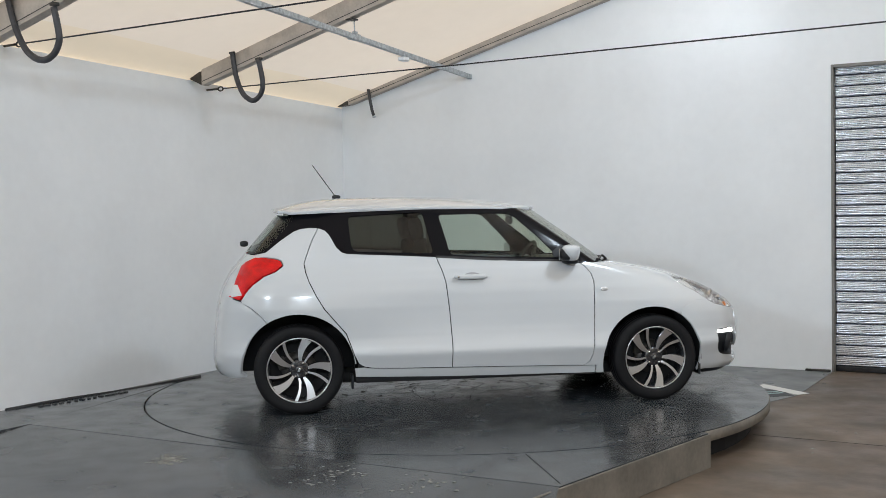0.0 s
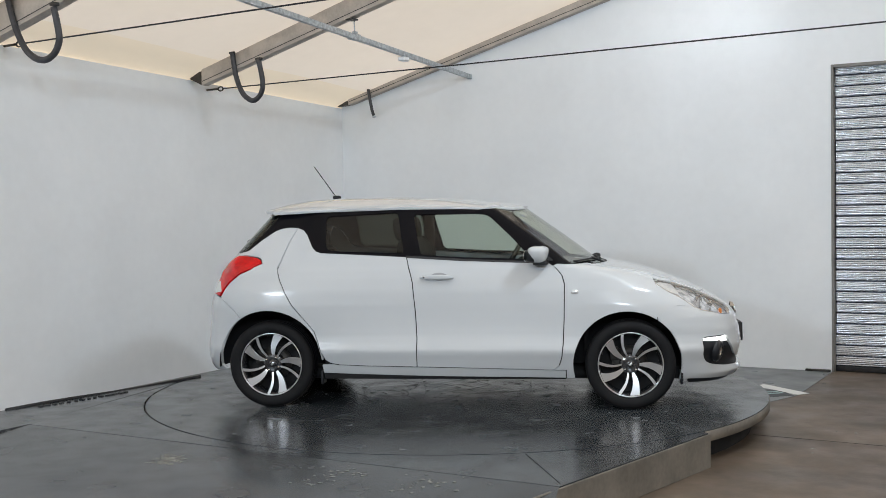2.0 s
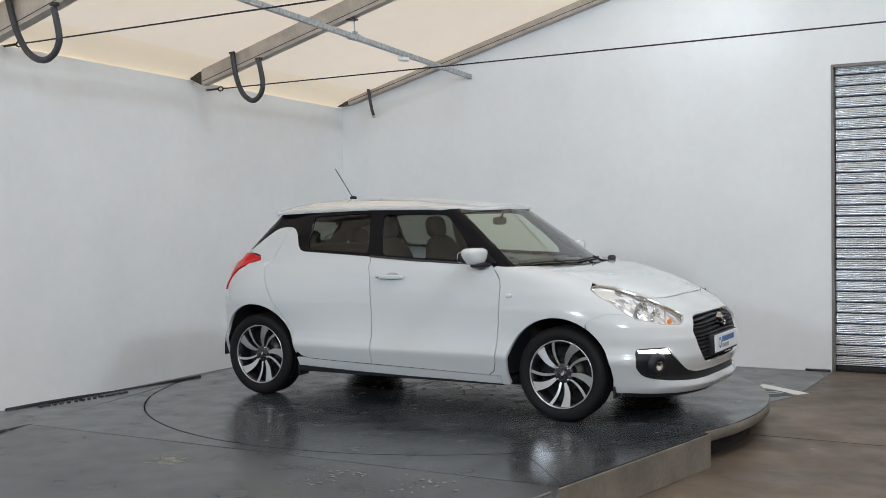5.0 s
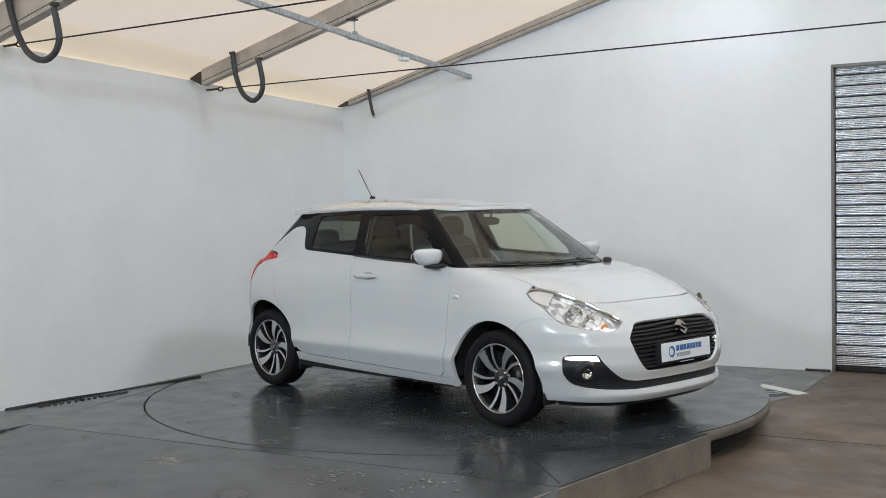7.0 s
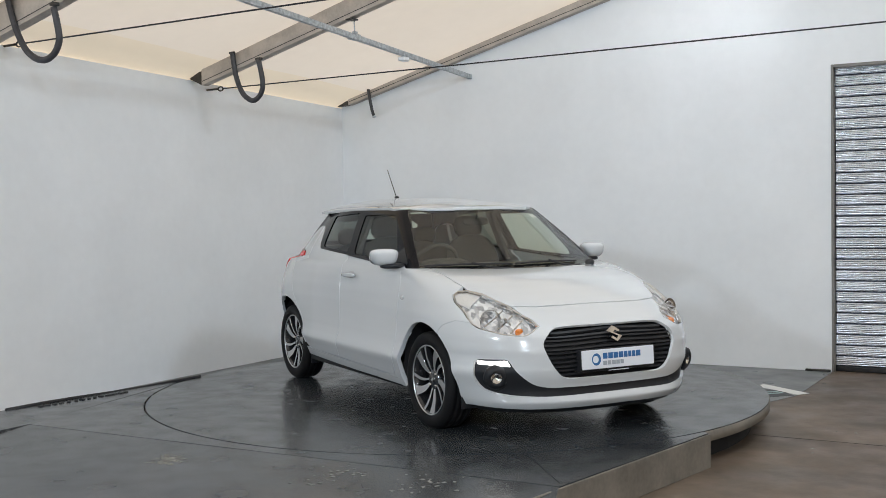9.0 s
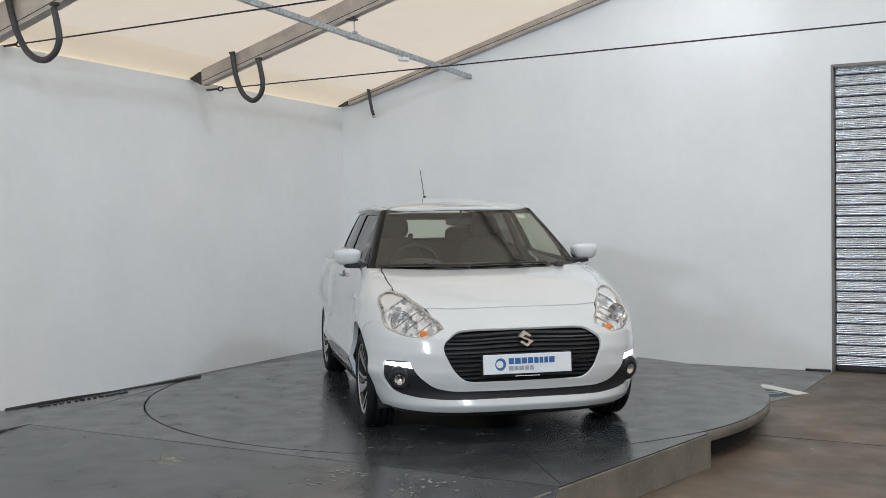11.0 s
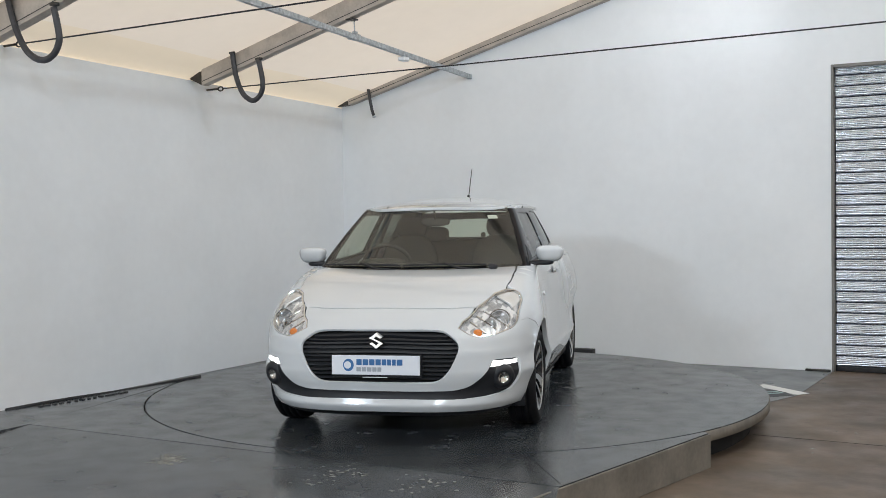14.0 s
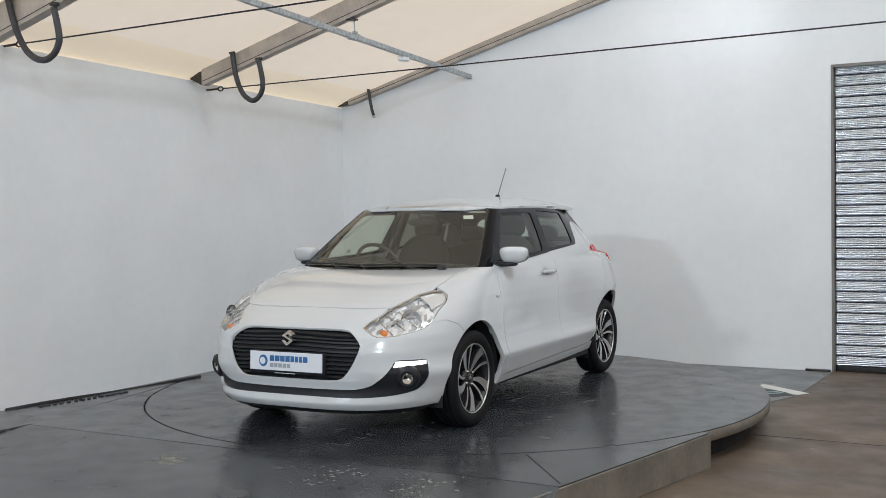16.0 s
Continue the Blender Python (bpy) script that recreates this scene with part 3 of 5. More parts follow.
def turntable():
    table = tagged(new("turntable"), "round grey painted car turntable", "turntable")
    part("disc", prism([(DISC * math.cos(a), DISC * math.sin(a)) for a in [2 * math.pi * i / 180 for i in range(180)]], -0.072, 0), M_DECK, table, smooth=False)
    rim = [(DISC * 1.0005, -0.070), (DISC * 1.0025, -0.066), (DISC * 1.0025, -0.010), (DISC * 1.0005, -0.006)]
    bm = bmesh.new()
    rows = [[bm.verts.new((r * math.cos(a), r * math.sin(a), z)) for a in [2 * math.pi * i / 180 for i in range(180)]] for r, z in rim]
    for p, q in zip(rows, rows[1:]):
        for i in range(180):
            bm.faces.new((p[i], p[(i + 1) % 180], q[(i + 1) % 180], q[i]))
    part("rim_band", bm, M_SKIRT, table, "pale grey rim of the disc")
    # support ring in near black, with the shade under the disc put into its colour
    part("base", prism([(2.15 * math.cos(a), 2.15 * math.sin(a)) for a in [2 * math.pi * i / 60 for i in range(60)]], FLOOR, -0.072), M_DARK, table, smooth=False)
    # cracked and flaked paint round the middle of the disc
    rng = random.Random(12)
    bm = bmesh.new()
    for k in range(30):
        r, a = 0.60 * rng.random() ** 0.7, rng.uniform(0, 2 * math.pi)
        p = Vector((r * math.cos(a), r * math.sin(a) + 0.05))
        way = rng.uniform(0, 2 * math.pi)
        for _ in range(rng.randint(3, 8)):
            q = p + Vector((math.cos(way), math.sin(way))) * rng.uniform(0.04, 0.11)
            n = Vector((-(q - p).y, (q - p).x)).normalized() * rng.uniform(0.0012, 0.0034)
            bm.faces.new([bm.verts.new((v.x, v.y, 0.0012)) for v in (p - n, q - n * 0.6, q + n * 0.6, p + n)])
            p, way = q, way + rng.uniform(-0.9, 0.9)
    tagged(part("paint_cracks", bm, M_DARK, table, "dark cracks in the worn paint", smooth=False), kind="stuff")
    bm = bmesh.new()
    for k in range(60):
        r, a = 0.95 * rng.random() ** 0.6, rng.uniform(0, 2 * math.pi)
        m = rng.uniform(0.012, 0.045)
        x, y, w = r * math.cos(a), r * math.sin(a), rng.uniform(0, 3.1)
        ring = [(m * rng.uniform(0.4, 1.2) * math.cos(b), 0.5 * m * rng.uniform(0.4, 1.2) * math.sin(b)) for b in [2 * math.pi * i / 9 for i in range(9)]]
        bm.faces.new([bm.verts.new((x + u * math.cos(w) - v * math.sin(w), y + u * math.sin(w) + v * math.cos(w), 0.0022)) for u, v in ring])
    tagged(part("paint_flakes", bm, M_WORN, table, "pale worn spots in the paint", smooth=False), kind="stuff")
    return table


M_WORN = mat("worn_deck_paint", (0.105, 0.107, 0.10), 0.6, vary=0.3, scale=20)


# ---- car ----
def lerp(table, v):
    """Smooth table lookup."""
    if v <= table[0][0]:
        return table[0][1]
    for (a, p), (b, q) in zip(table, table[1:]):
        if v <= b:
            return p + (q - p) * (v - a) / (b - a)
    return table[-1][1]


def smooth_table(rows, n=400, width=0.03):
    """The same table, resampled and softened."""
    a, b = rows[0][0], rows[-1][0]
    v = np.linspace(a, b, n)
    y = np.interp(v, [r[0] for r in rows], [r[1] for r in rows])
    k = max(1, int(width / (b - a) * n))
    ker = np.hanning(2 * k + 1)
    pad = np.concatenate([2 * y[0] - y[k:0:-1], y, 2 * y[-1] - y[-2:-k - 2:-1]])
    y = np.convolve(pad, ker / ker.sum(), "valid")
    return lambda q: float(np.interp(q, v, y))


NOSE = smooth_table([(0.13, 1.93), (0.17, 1.985), (0.20, 2.012), (0.232, 2.034), (0.262, 2.016), (0.31, 2.008), (0.36, 2.024), (0.42, 2.034), (0.525, 2.033), (0.609, 2.000), (0.67, 1.93), (0.725, 1.84), (0.79, 1.715), (0.824, 1.63), (0.86, 1.53), (0.899, 1.41), (0.93, 1.28), (0.955, 1.12), (0.98, 0.9)], width=0.014)
TAILX = smooth_table([(0.13, -1.70), (0.21, -1.76), (0.27, -1.808), (0.33, -1.820), (0.50, -1.812), (0.70, -1.788), (0.80, -1.765), (0.92, -1.705), (1.05, -1.62), (1.1, -1.58)], width=0.03)
HALF = smooth_table([(0.13, 0.74), (0.20, 0.80), (0.27, 0.832), (0.33, 0.850), (0.385, 0.870), (0.408, 0.871), (0.438, 0.859), (0.49, 0.850), (0.56, 0.853), (0.64, 0.862), (0.70, 0.866), (0.80, 0.856), (0.88, 0.838), (0.94, 0.818), (0.985, 0.797), (1.04, 0.775), (1.1, 0.755)], width=0.013)


def bump(v, c, w):
    return math.exp(-((v - c) / w) ** 2)


def side_y(x, z):
    """Half width of the lower body."""
    y = HALF(z)
    y -= 0.045 * min(1, max(0, (-x - 0.7) / 0.9))
    rise_z = min(1, max(0, (z - 0.42) / 0.30))
    y -= 0.042 * math.exp(-((x - 0.12) / 0.95) ** 4) * rise_z * rise_z * (3 - 2 * rise_z)
    y += 0.020 * bump(x, 1.22, 0.42) * bump(z, 0.55, 0.25)
    y += 0.026 * bump(x, -1.25, 0.45) * bump(z, 0.68, 0.28)
    y -= 0.012 * bump(x, 0.0, 0.7) * bump(z, 0.55, 0.3)
    y -= 0.02 * max(0, x - 0.3) * max(0, z - 0.5)
    return y


def body_levels():
    """The lower body as closed outlines at many heights; returns rows of points of the right half."""
    rows = []
    zs = np.concatenate([np.linspace(0.14, 0.70, 57), np.linspace(0.705, 0.975, 55)])
    for z in zs:
        up = min(1, max(0, (z - 0.55) / 0.30))
        n, m = 2.72 + 1.05 * up, 2.95 + 0.85 * up
        xf, xr = NOSE(z), TAILX(z)
        xs = 1.2 - 0.5 * up
        xs = min(xs, xf - 0.25)
        xt = -1.15
        row = []
        for i in range(61):
            f = math.pi / 2 * (i / 60)
            x = xs + (xf - xs) * math.cos(f) ** (2 / n)
            row.append((x, side_y(x, z) * math.sin(f) ** (2 / m), z))
        for i in range(1, 60):
            x = xs + (xt - xs) * i / 60
            row.append((x, side_y(x, z), z))
        for i in range(41):
            f = math.pi / 2 * (1 - i / 40)
            x = xt + (xr - xt) * math.cos(f) ** (2 / 3.4)
            row.append((x, side_y(x, z) * math.sin(f) ** (2 / 3.0), z))
        rows.append(row)
    return rows


GX = smooth_table([(0.90, 1.13), (0.95, 1.064), (1.152, 0.795), (1.345, 0.525), (1.40, 0.44)], width=0.02)
GR = smooth_table([(0.90, -1.72), (1.0, -1.64), (1.07, -1.58), (1.34, -1.345), (1.42, -1.275)], width=0.02)
GW = smooth_table([(0.90, 0.768), (0.97, 0.732), (1.07, 0.698), (1.20, 0.640), (1.34, 0.570), (1.40, 0.525)], width=0.04)


def glass_levels():
    rows = []
    for z in np.linspace(0.90, 1.40, 51):
        xf, xr, w = GX(z), GR(z), GW(z)
        yc = w - 0.036
        dx = 0.20
        row = []
        for i in range(31):
            y = yc * i / 30
            row.append((xf - dx * (y / yc) ** 2.2, y, z))
        x0 = xf - dx
        for i in range(1, 9):
            f = math.pi / 2 * i / 8
            row.append((x0 - 0.10 * (1 - math.cos(f)), yc + 0.026 * math.sin(f), z))
        x1, x2 = x0 - 0.10, xr + 0.22
        for i in range(1, 60):
            f = i / 60
            x = x1 + (x2 - x1) * f
            row.append((x, w - 0.01 + 0.01 * math.sin(math.pi * f) - 0.07 * max(0, (f - 0.55) / 0.45) ** 2, z))
        ye = w - 0.08
        for i in range(1, 31):
            f = math.pi / 2 * i / 30
            row.append((x2 + (xr - x2) * math.sin(f) ** 0.8, ye * math.cos(f) ** 0.6, z))
        rows.append(row)
    return rows


ROOFC = smooth_table([(-1.46, 1.352), (-1.335, 1.385), (-1.227, 1.416), (-1.057, 1.441), (-0.865, 1.448), (-0.463, 1.450), (-0.125, 1.441), (0.295, 1.404), (0.45, 1.378), (0.60, 1.350)], width=0.12)
ROOFE = smooth_table([(-1.42, 1.330), (-1.2, 1.345), (-0.9, 1.362), (-0.36, 1.373), (0.1, 1.368), (0.35, 1.350), (0.6, 1.30)], width=0.15)


def roof_height(x, y):
    e = min(1.25, abs(y) / 0.548)
    return ROOFC(x) + (ROOFE(x) - ROOFC(x)) * e ** 2.6


def shell(rows):
    """Both halves of a set of level rows as one smooth sheet."""
    bm = bmesh.new()
    grid = []
    for row in rows:
        right = [bm.verts.new((x, -y, z)) for x, y, z in row]
        left = [right[0]] + [bm.verts.new((x, y, z)) for x, y, z in row[1:-1]] + [right[-1]]
        grid.append(right + left[-2:0:-1])
    n = len(grid[0])
    for a, b in zip(grid, grid[1:]):
        for i in range(n):
            j = (i + 1) % n
            bm.faces.new((a[j], a[i], b[i], b[j]))
    return bm


def roof_sheet():
    bm = bmesh.new()
    g = [[bm.verts.new((x, y, roof_height(x, y))) for y in np.linspace(-0.578, 0.578, 63)] for x in np.linspace(-1.46, 0.58, 101)]
    for a, b in zip(g, g[1:]):
        for i in range(62):
            bm.faces.new((a[i], b[i], b[i + 1], a[i + 1]))
    return bm


# ---- car panels, laid on the smooth master surfaces ----
class Surface:
    """A sheet on which panels are laid: ray casts give place and smooth normal."""

    def __init__(self, *sheets):
        self.co, self.no, faces = [], [], []
        for bm in sheets:
            bm.normal_update()
            bm.verts.index_update()
            base = len(self.co)
            self.co += [v.co.copy() for v in bm.verts]
            self.no += [v.normal.copy() for v in bm.verts]
            faces += [tuple(base + v.index for v in f.verts) for f in bm.faces]
            bm.free()
        self.tris = [t for f in faces for t in ((f[0], f[1], f[2]), (f[0], f[2], f[3]))]
        self.tree = BVHTree.FromPolygons(self.co, self.tris)

    def cast(self, origin, way):
        way = Vector(way).normalized()
        place, normal, index, _ = self.tree.ray_cast(Vector(origin), way)
        if place is None:
            place, normal, index, _ = self.tree.find_nearest(Vector(origin) + way * 1.2)
        a, b, c = self.tris[index]
        v0, v1, v2 = self.co[b] - self.co[a], self.co[c] - self.co[a], place - self.co[a]
        d00, d01, d11, d20, d21 = v0 @ v0, v0 @ v1, v1 @ v1, v2 @ v0, v2 @ v1
        den = d00 * d11 - d01 * d01 or 1e-12
        v, w = (d11 * d20 - d01 * d21) / den, (d00 * d21 - d01 * d20) / den
        n = (self.no[a] * (1 - v - w) + self.no[b] * v + self.no[c] * w).normalized()
        if n @ way > 0:
            n = -n
        return place, n


def from_right(x, z):
    return (x, -2, z), (0, 1, 0)


def from_left(x, z):
    return (x, 2, z), (0, -1, 0)


def from_top(x, y):
    return (x, y, 3), (0, 0, -1)


def from_front(y, z):
    return (4, y, z), (-1, 0, 0)


FAX, RAX = 0.9, -0.9


def round_front(th, z):
    c, s = math.cos(th), math.sin(th)
    return (FAX + 2.5 * c, 2.5 * s, z), (-c, -s, 0)


def round_rear(th, z):
    c, s = -math.cos(th), math.sin(th)
    return (RAX + 2.5 * c, 2.5 * s, z), (-c, -s, 0)


def round_pillar(th, z):
    c, s = math.cos(th), math.sin(th)
    return (-0.2 + 2.5 * c, 2.5 * s, z), (-c, -s, 0)


def cp(x, y, z):
    return (math.atan2(y, x + 0.2), z)


def cf(x, y, z):
    return (math.atan2(y, x - FAX), z)


def cr(x, y, z):
    return (math.atan2(y, RAX - x), z)


def inside(poly, x, y):
    hit = False
    j = len(poly) - 1
    for i in range(len(poly)):
        (xi, yi), (xj, yj) = poly[i], poly[j]
        if (yi > y) != (yj > y) and x < (xj - xi) * (y - yi) / (yj - yi) + xi:
            hit = not hit
        j = i
    return hit


def area2(poly):
    return sum(a[0] * b[1] - b[0] * a[1] for a, b in zip(poly, poly[1:] + poly[:1]))


def inset(poly, d):
    """The polygon drawn in by d (out for a negative d)."""
    if not d:
        return poly
    s = 1 if area2(poly) > 0 else -1
    out = []
    n = len(poly)
    for i in range(n):
        a, b, c = Vector(poly[i - 1]), Vector(poly[i]), Vector(poly[(i + 1) % n])
        e, f = (b - a).normalized(), (c - b).normalized()
        n1, n2 = Vector((-e.y, e.x)) * s, Vector((-f.y, f.x)) * s
        m = (n1 + n2)
        m = m / max(0.35, m @ n1) if m.length > 1e-6 else n1
        out.append(tuple(b + m * d))
    return out


def dense(poly, step):
    out = []
    for a, b in zip(poly, poly[1:] + poly[:1]):
        k = max(1, int(math.hypot(b[0] - a[0], b[1] - a[1]) / step))
        out += [(a[0] + (b[0] - a[0]) * i / k, a[1] + (b[1] - a[1]) * i / k) for i in range(k)]
    return out


def rounded(poly, r=0.03):
    """Corners rounded off over the length r."""
    out = []
    n = len(poly)
    for i in range(n):
        a, b, c = Vector(poly[i - 1]), Vector(poly[i]), Vector(poly[(i + 1) % n])
        d0, d1 = min(r, (b - a).length * 0.45), min(r, (c - b).length * 0.45)
        p, q = b + (a - b).normalized() * d0, b + (c - b).normalized() * d1
        out += [tuple(p * (1 - t) ** 2 + b * 2 * t * (1 - t) + q * t * t) for t in (0, 0.33, 0.67, 1)]
    return out


def drape(name, poly, view, surf, material, parent, offset=0.0, skirt=0.012, step=0.03, holes=(), gap=0.0034, label="", hole_skirt=None, both=False):
    """A panel of the given outline laid on a surface, with edges turned in."""
    poly = dense(inset(poly, gap), step)
    holes = [dense(h, step) for h in holes]
    pts, edges = [], []
    for loop in [poly, *holes]:
        base = len(pts)
        pts += loop
        edges += [(base + i, base + (i + 1) % len(loop)) for i in range(len(loop))]
    xs, ys = [q[0] for q in poly], [q[1] for q in poly]
    rim = np.array(pts)
    y = min(ys) + step / 2
    row = 0
    while y < max(ys):
        x = min(xs) + (step / 2 if row % 2 else 0)
        while x < max(xs):
            if inside(poly, x, y) and not any(inside(h, x, y) for h in holes) and np.min((rim[:, 0] - x) ** 2 + (rim[:, 1] - y) ** 2) > (0.5 * step) ** 2:
                pts.append((x, y))
            x += step
        y += step * 0.866
        row += 1
    vs, _, fs, *_ = delaunay_2d_cdt([Vector(q) for q in pts], edges, [], 0, 1e-6)
    keep = []
    for f in fs:
        cx, cy = sum(vs[i].x for i in f) / 3, sum(vs[i].y for i in f) / 3
        if inside(poly, cx, cy) and not any(inside(h, cx, cy) for h in holes):
            keep.append(f)
    hits = [surf.cast(*view(v.x, v.y)) for v in vs]
    verts = [p + n * offset for p, n in hits]
    norms = [n for p, n in hits]
    faces = []
    for f in keep:
        a, b, c = (verts[i] for i in f)
        faces.append(tuple(f) if (b - a).cross(c - a) @ norms[f[0]] > 0 else tuple(f[::-1]))
    count = {}
    for f in faces:
        for a, b in zip(f, f[1:] + f[:1]):
            count[(a, b)] = 1
    if skirt:
        for a, b in list(count):
            if (b, a) in count:
                continue
            mid = (vs[a] + vs[b]) / 2
            deep = skirt
            if hole_skirt and any(min((mid.x - h[0]) ** 2 + (mid.y - h[1]) ** 2 for h in hole) < (step * 0.8) ** 2 for hole in holes):
                deep = hole_skirt
            n = (norms[a] + norms[b]).normalized()
            out = (verts[b] - verts[a]).cross(n).normalized()
            k = len(verts)
            verts += [verts[a], verts[b], verts[b] - norms[b] * deep, verts[a] - norms[a] * deep]
            o2 = (out + 0.6 * n).normalized()
            norms += [o2, o2, out, out]
            faces.append((k, k + 3, k + 2, k + 1))
    me = bpy.data.meshes.new(name)
    me.from_pydata([tuple(v) for v in verts], [], faces)
    me.polygons.foreach_set("use_smooth", [True] * len(me.polygons))
    me.normals_split_custom_set_from_vertices([tuple(n) for n in norms])
    me.materials.append(material)
    ob = new(name, me)
    ob.parent = parent
    return tagged(ob, label)


def flip(poly):
    return [(-a, b) for a, b in poly]


def arc(cx, cz, r, a0, a1, n=16):
    return [(cx + r * math.cos(radians(a0 + (a1 - a0) * i / n)), cz + r * math.sin(radians(a0 + (a1 - a0) * i / n))) for i in range(n + 1)]


AF = (1.205, 0.300, 0.355)     # front arch: centre and radius in side view
AR = (-1.232, 0.300, 0.372)    # rear arch

BELT_F = [(0.69, 0.980), (0.40, 0.990), (0.10, 1.004), (-0.285, 1.030)]
BELT_R = [(-0.285, 1.030), (-0.60, 1.048), (-0.89, 1.063), (-0.925, 1.075), (-0.955, 1.105), (-1.000, 1.190), (-1.030, 1.222), (-1.075, 1.239)]
SEAM_F = [(0.690, 0.980), (0.735, 0.950), (0.778, 0.900), (0.795, 0.840), (0.790, 0.60), (0.783, 0.45), (0.772, 0.35), (0.755, 0.295), (0.715, 0.264)]
SEAM_M = [(-0.285, 1.030), (-0.252, 0.93), (-0.233, 0.86), (-0.212, 0.66), (-0.201, 0.478), (-0.204, 0.285)]
SEAM_R = [(-1.075, 1.239), (-1.125, 1.143), (-1.165, 1.04), (-1.178, 1.000), (-1.172, 0.95), (-1.149, 0.881), (-1.105, 0.79), (-1.055, 0.705), (-0.98, 0.615), (-0.913, 0.536), (-0.885, 0.46), (-0.862, 0.39), (-0.835, 0.335), (-0.800, 0.312), (-0.74, 0.300), (-0.54, 0.292)]
SILL = [(-0.54, 0.292), (-0.204, 0.285), (0.30, 0.274), (0.715, 0.264)]
HOOD_SIDE = [(0.93, -0.655), (1.02, -0.668), (1.156, -0.671), (1.265, -0.676), (1.380, -0.664), (1.434, -0.655)]
LAMP = [(1.415, -0.747, 0.833), (1.410, -0.712, 0.852), (1.434, -0.655, 0.857), (1.518, -0.594, 0.839), (1.606, -0.561, 0.808), (1.691, -0.517, 0.775), (1.786, -0.481, 0.726), (1.839, -0.446, 0.698), (1.887, -0.428, 0.665), (1.891, -0.493, 0.627), (1.881, -0.526, 0.615), (1.815, -0.618, 0.622), (1.741, -0.687, 0.643), (1.700, -0.732, 0.656), (1.652, -0.755, 0.682), (1.578, -0.765, 0.743), (1.472, -0.765, 0.794)]
LAMP = [(x, -0.452 + (y + 0.428) * 0.99, z) for x, y, z in LAMP]
GRILLE = [(1.939, -0.29, 0.667), (1.914, -0.383, 0.660), (1.925, -0.438, 0.615), (1.920, -0.466, 0.571), (1.936, -0.455, 0.520), (1.953, -0.423, 0.445), (1.974, -0.375, 0.376), (1.989, -0.326, 0.354)]
SMILE = [(1.665, -0.750, 0.478), (1.825, -0.622, 0.484), (1.842, -0.602, 0.437), (1.872, -0.566, 0.385), (1.908, -0.506, 0.332), (1.949, -0.426, 0.313), (2.02, -0.2, 0.312)]
SMILE_LOW = [(2.02, -0.2, 0.268), (1.942, -0.427, 0.264), (1.829, -0.599, 0.271), (1.755, -0.675, 0.284), (1.700, -0.724, 0.305), (1.665, -0.752, 0.363)]
DRL = [(1.672, -0.745, 0.475), (1.822, -0.625, 0.480), (1.838, -0.606, 0.436), (1.676, -0.742, 0.446)]
TAIL = [(-1.320, 0.992), (-1.330, 1.018), (-1.357, 1.030), (-1.43, 1.042), (-1.497, 1.044), (-1.560, 1.015), (-1.595, 0.984), (-1.630, 0.90), (-1.655, 0.818), (-1.680, 0.785), (-1.603, 0.766), (-1.565, 0.82), (-1.519, 0.871), (-1.444, 0.925), (-1.37, 0.955)]
FRAME = [(-1.26, 1.330), (-0.934, 1.340), (-0.36, 1.353), (0.106, 1.351), (0.255, 1.343), (0.36, 1.265), (0.50, 1.16), (0.62, 1.070), (0.735, 0.985), (0.735, 0.962), (0.70, 0.968)] + [(x, z - 0.004) for x, z in BELT_F + BELT_R[1:]] + [(-1.126, 1.238), (-1.19, 1.232), (-1.24, 1.215), (-1.33, 1.155), (-1.43, 1.078), (-1.54, 1.066)]
WIN_F = [(-0.250, 1.318), (0.20, 1.320), (0.275, 1.310), (0.445, 1.150), (0.54, 1.045), (0.562, 1.005), (0.10, 1.022), (-0.185, 1.040)]
WIN_R = [(-0.872, 1.312), (-0.36, 1.336), (-0.300, 1.052), (-0.83, 1.074), (-0.858, 1.10)]


def wheel_mesh_tyre():
    """Lathe of the tyre, axis along y, outer face at -y."""
    prof = [(0.216, -0.078), (0.228, -0.088), (0.255, -0.094), (0.278, -0.090), (0.290, -0.080), (0.297, -0.066), (0.298, -0.046), (0.293, -0.044), (0.293, -0.036), (0.299, -0.034), (0.3, -0.006), (0.293, -0.004), (0.293, 0.004), (0.3, 0.006), (0.299, 0.034), (0.293, 0.036), (0.293, 0.044), (0.298, 0.046), (0.297, 0.066), (0.288, 0.082), (0.255, 0.092), (0.216, 0.078)]
    return lathe(prof, 72)


def lathe(prof, seg=48, sgn=1):
    bm = bmesh.new()
    rings = [[bm.verts.new((r * math.cos(a), y, r * math.sin(a))) for a in [2 * math.pi * i / seg for i in range(seg)]] for r, y in prof]
    for p, q in zip(rings, rings[1:]):
        for i in range(seg):
            bm.faces.new((p[i], q[i], q[(i + 1) % seg], p[(i + 1) % seg]))
    bmesh.ops.recalc_face_normals(bm, faces=bm.faces)
    return bm


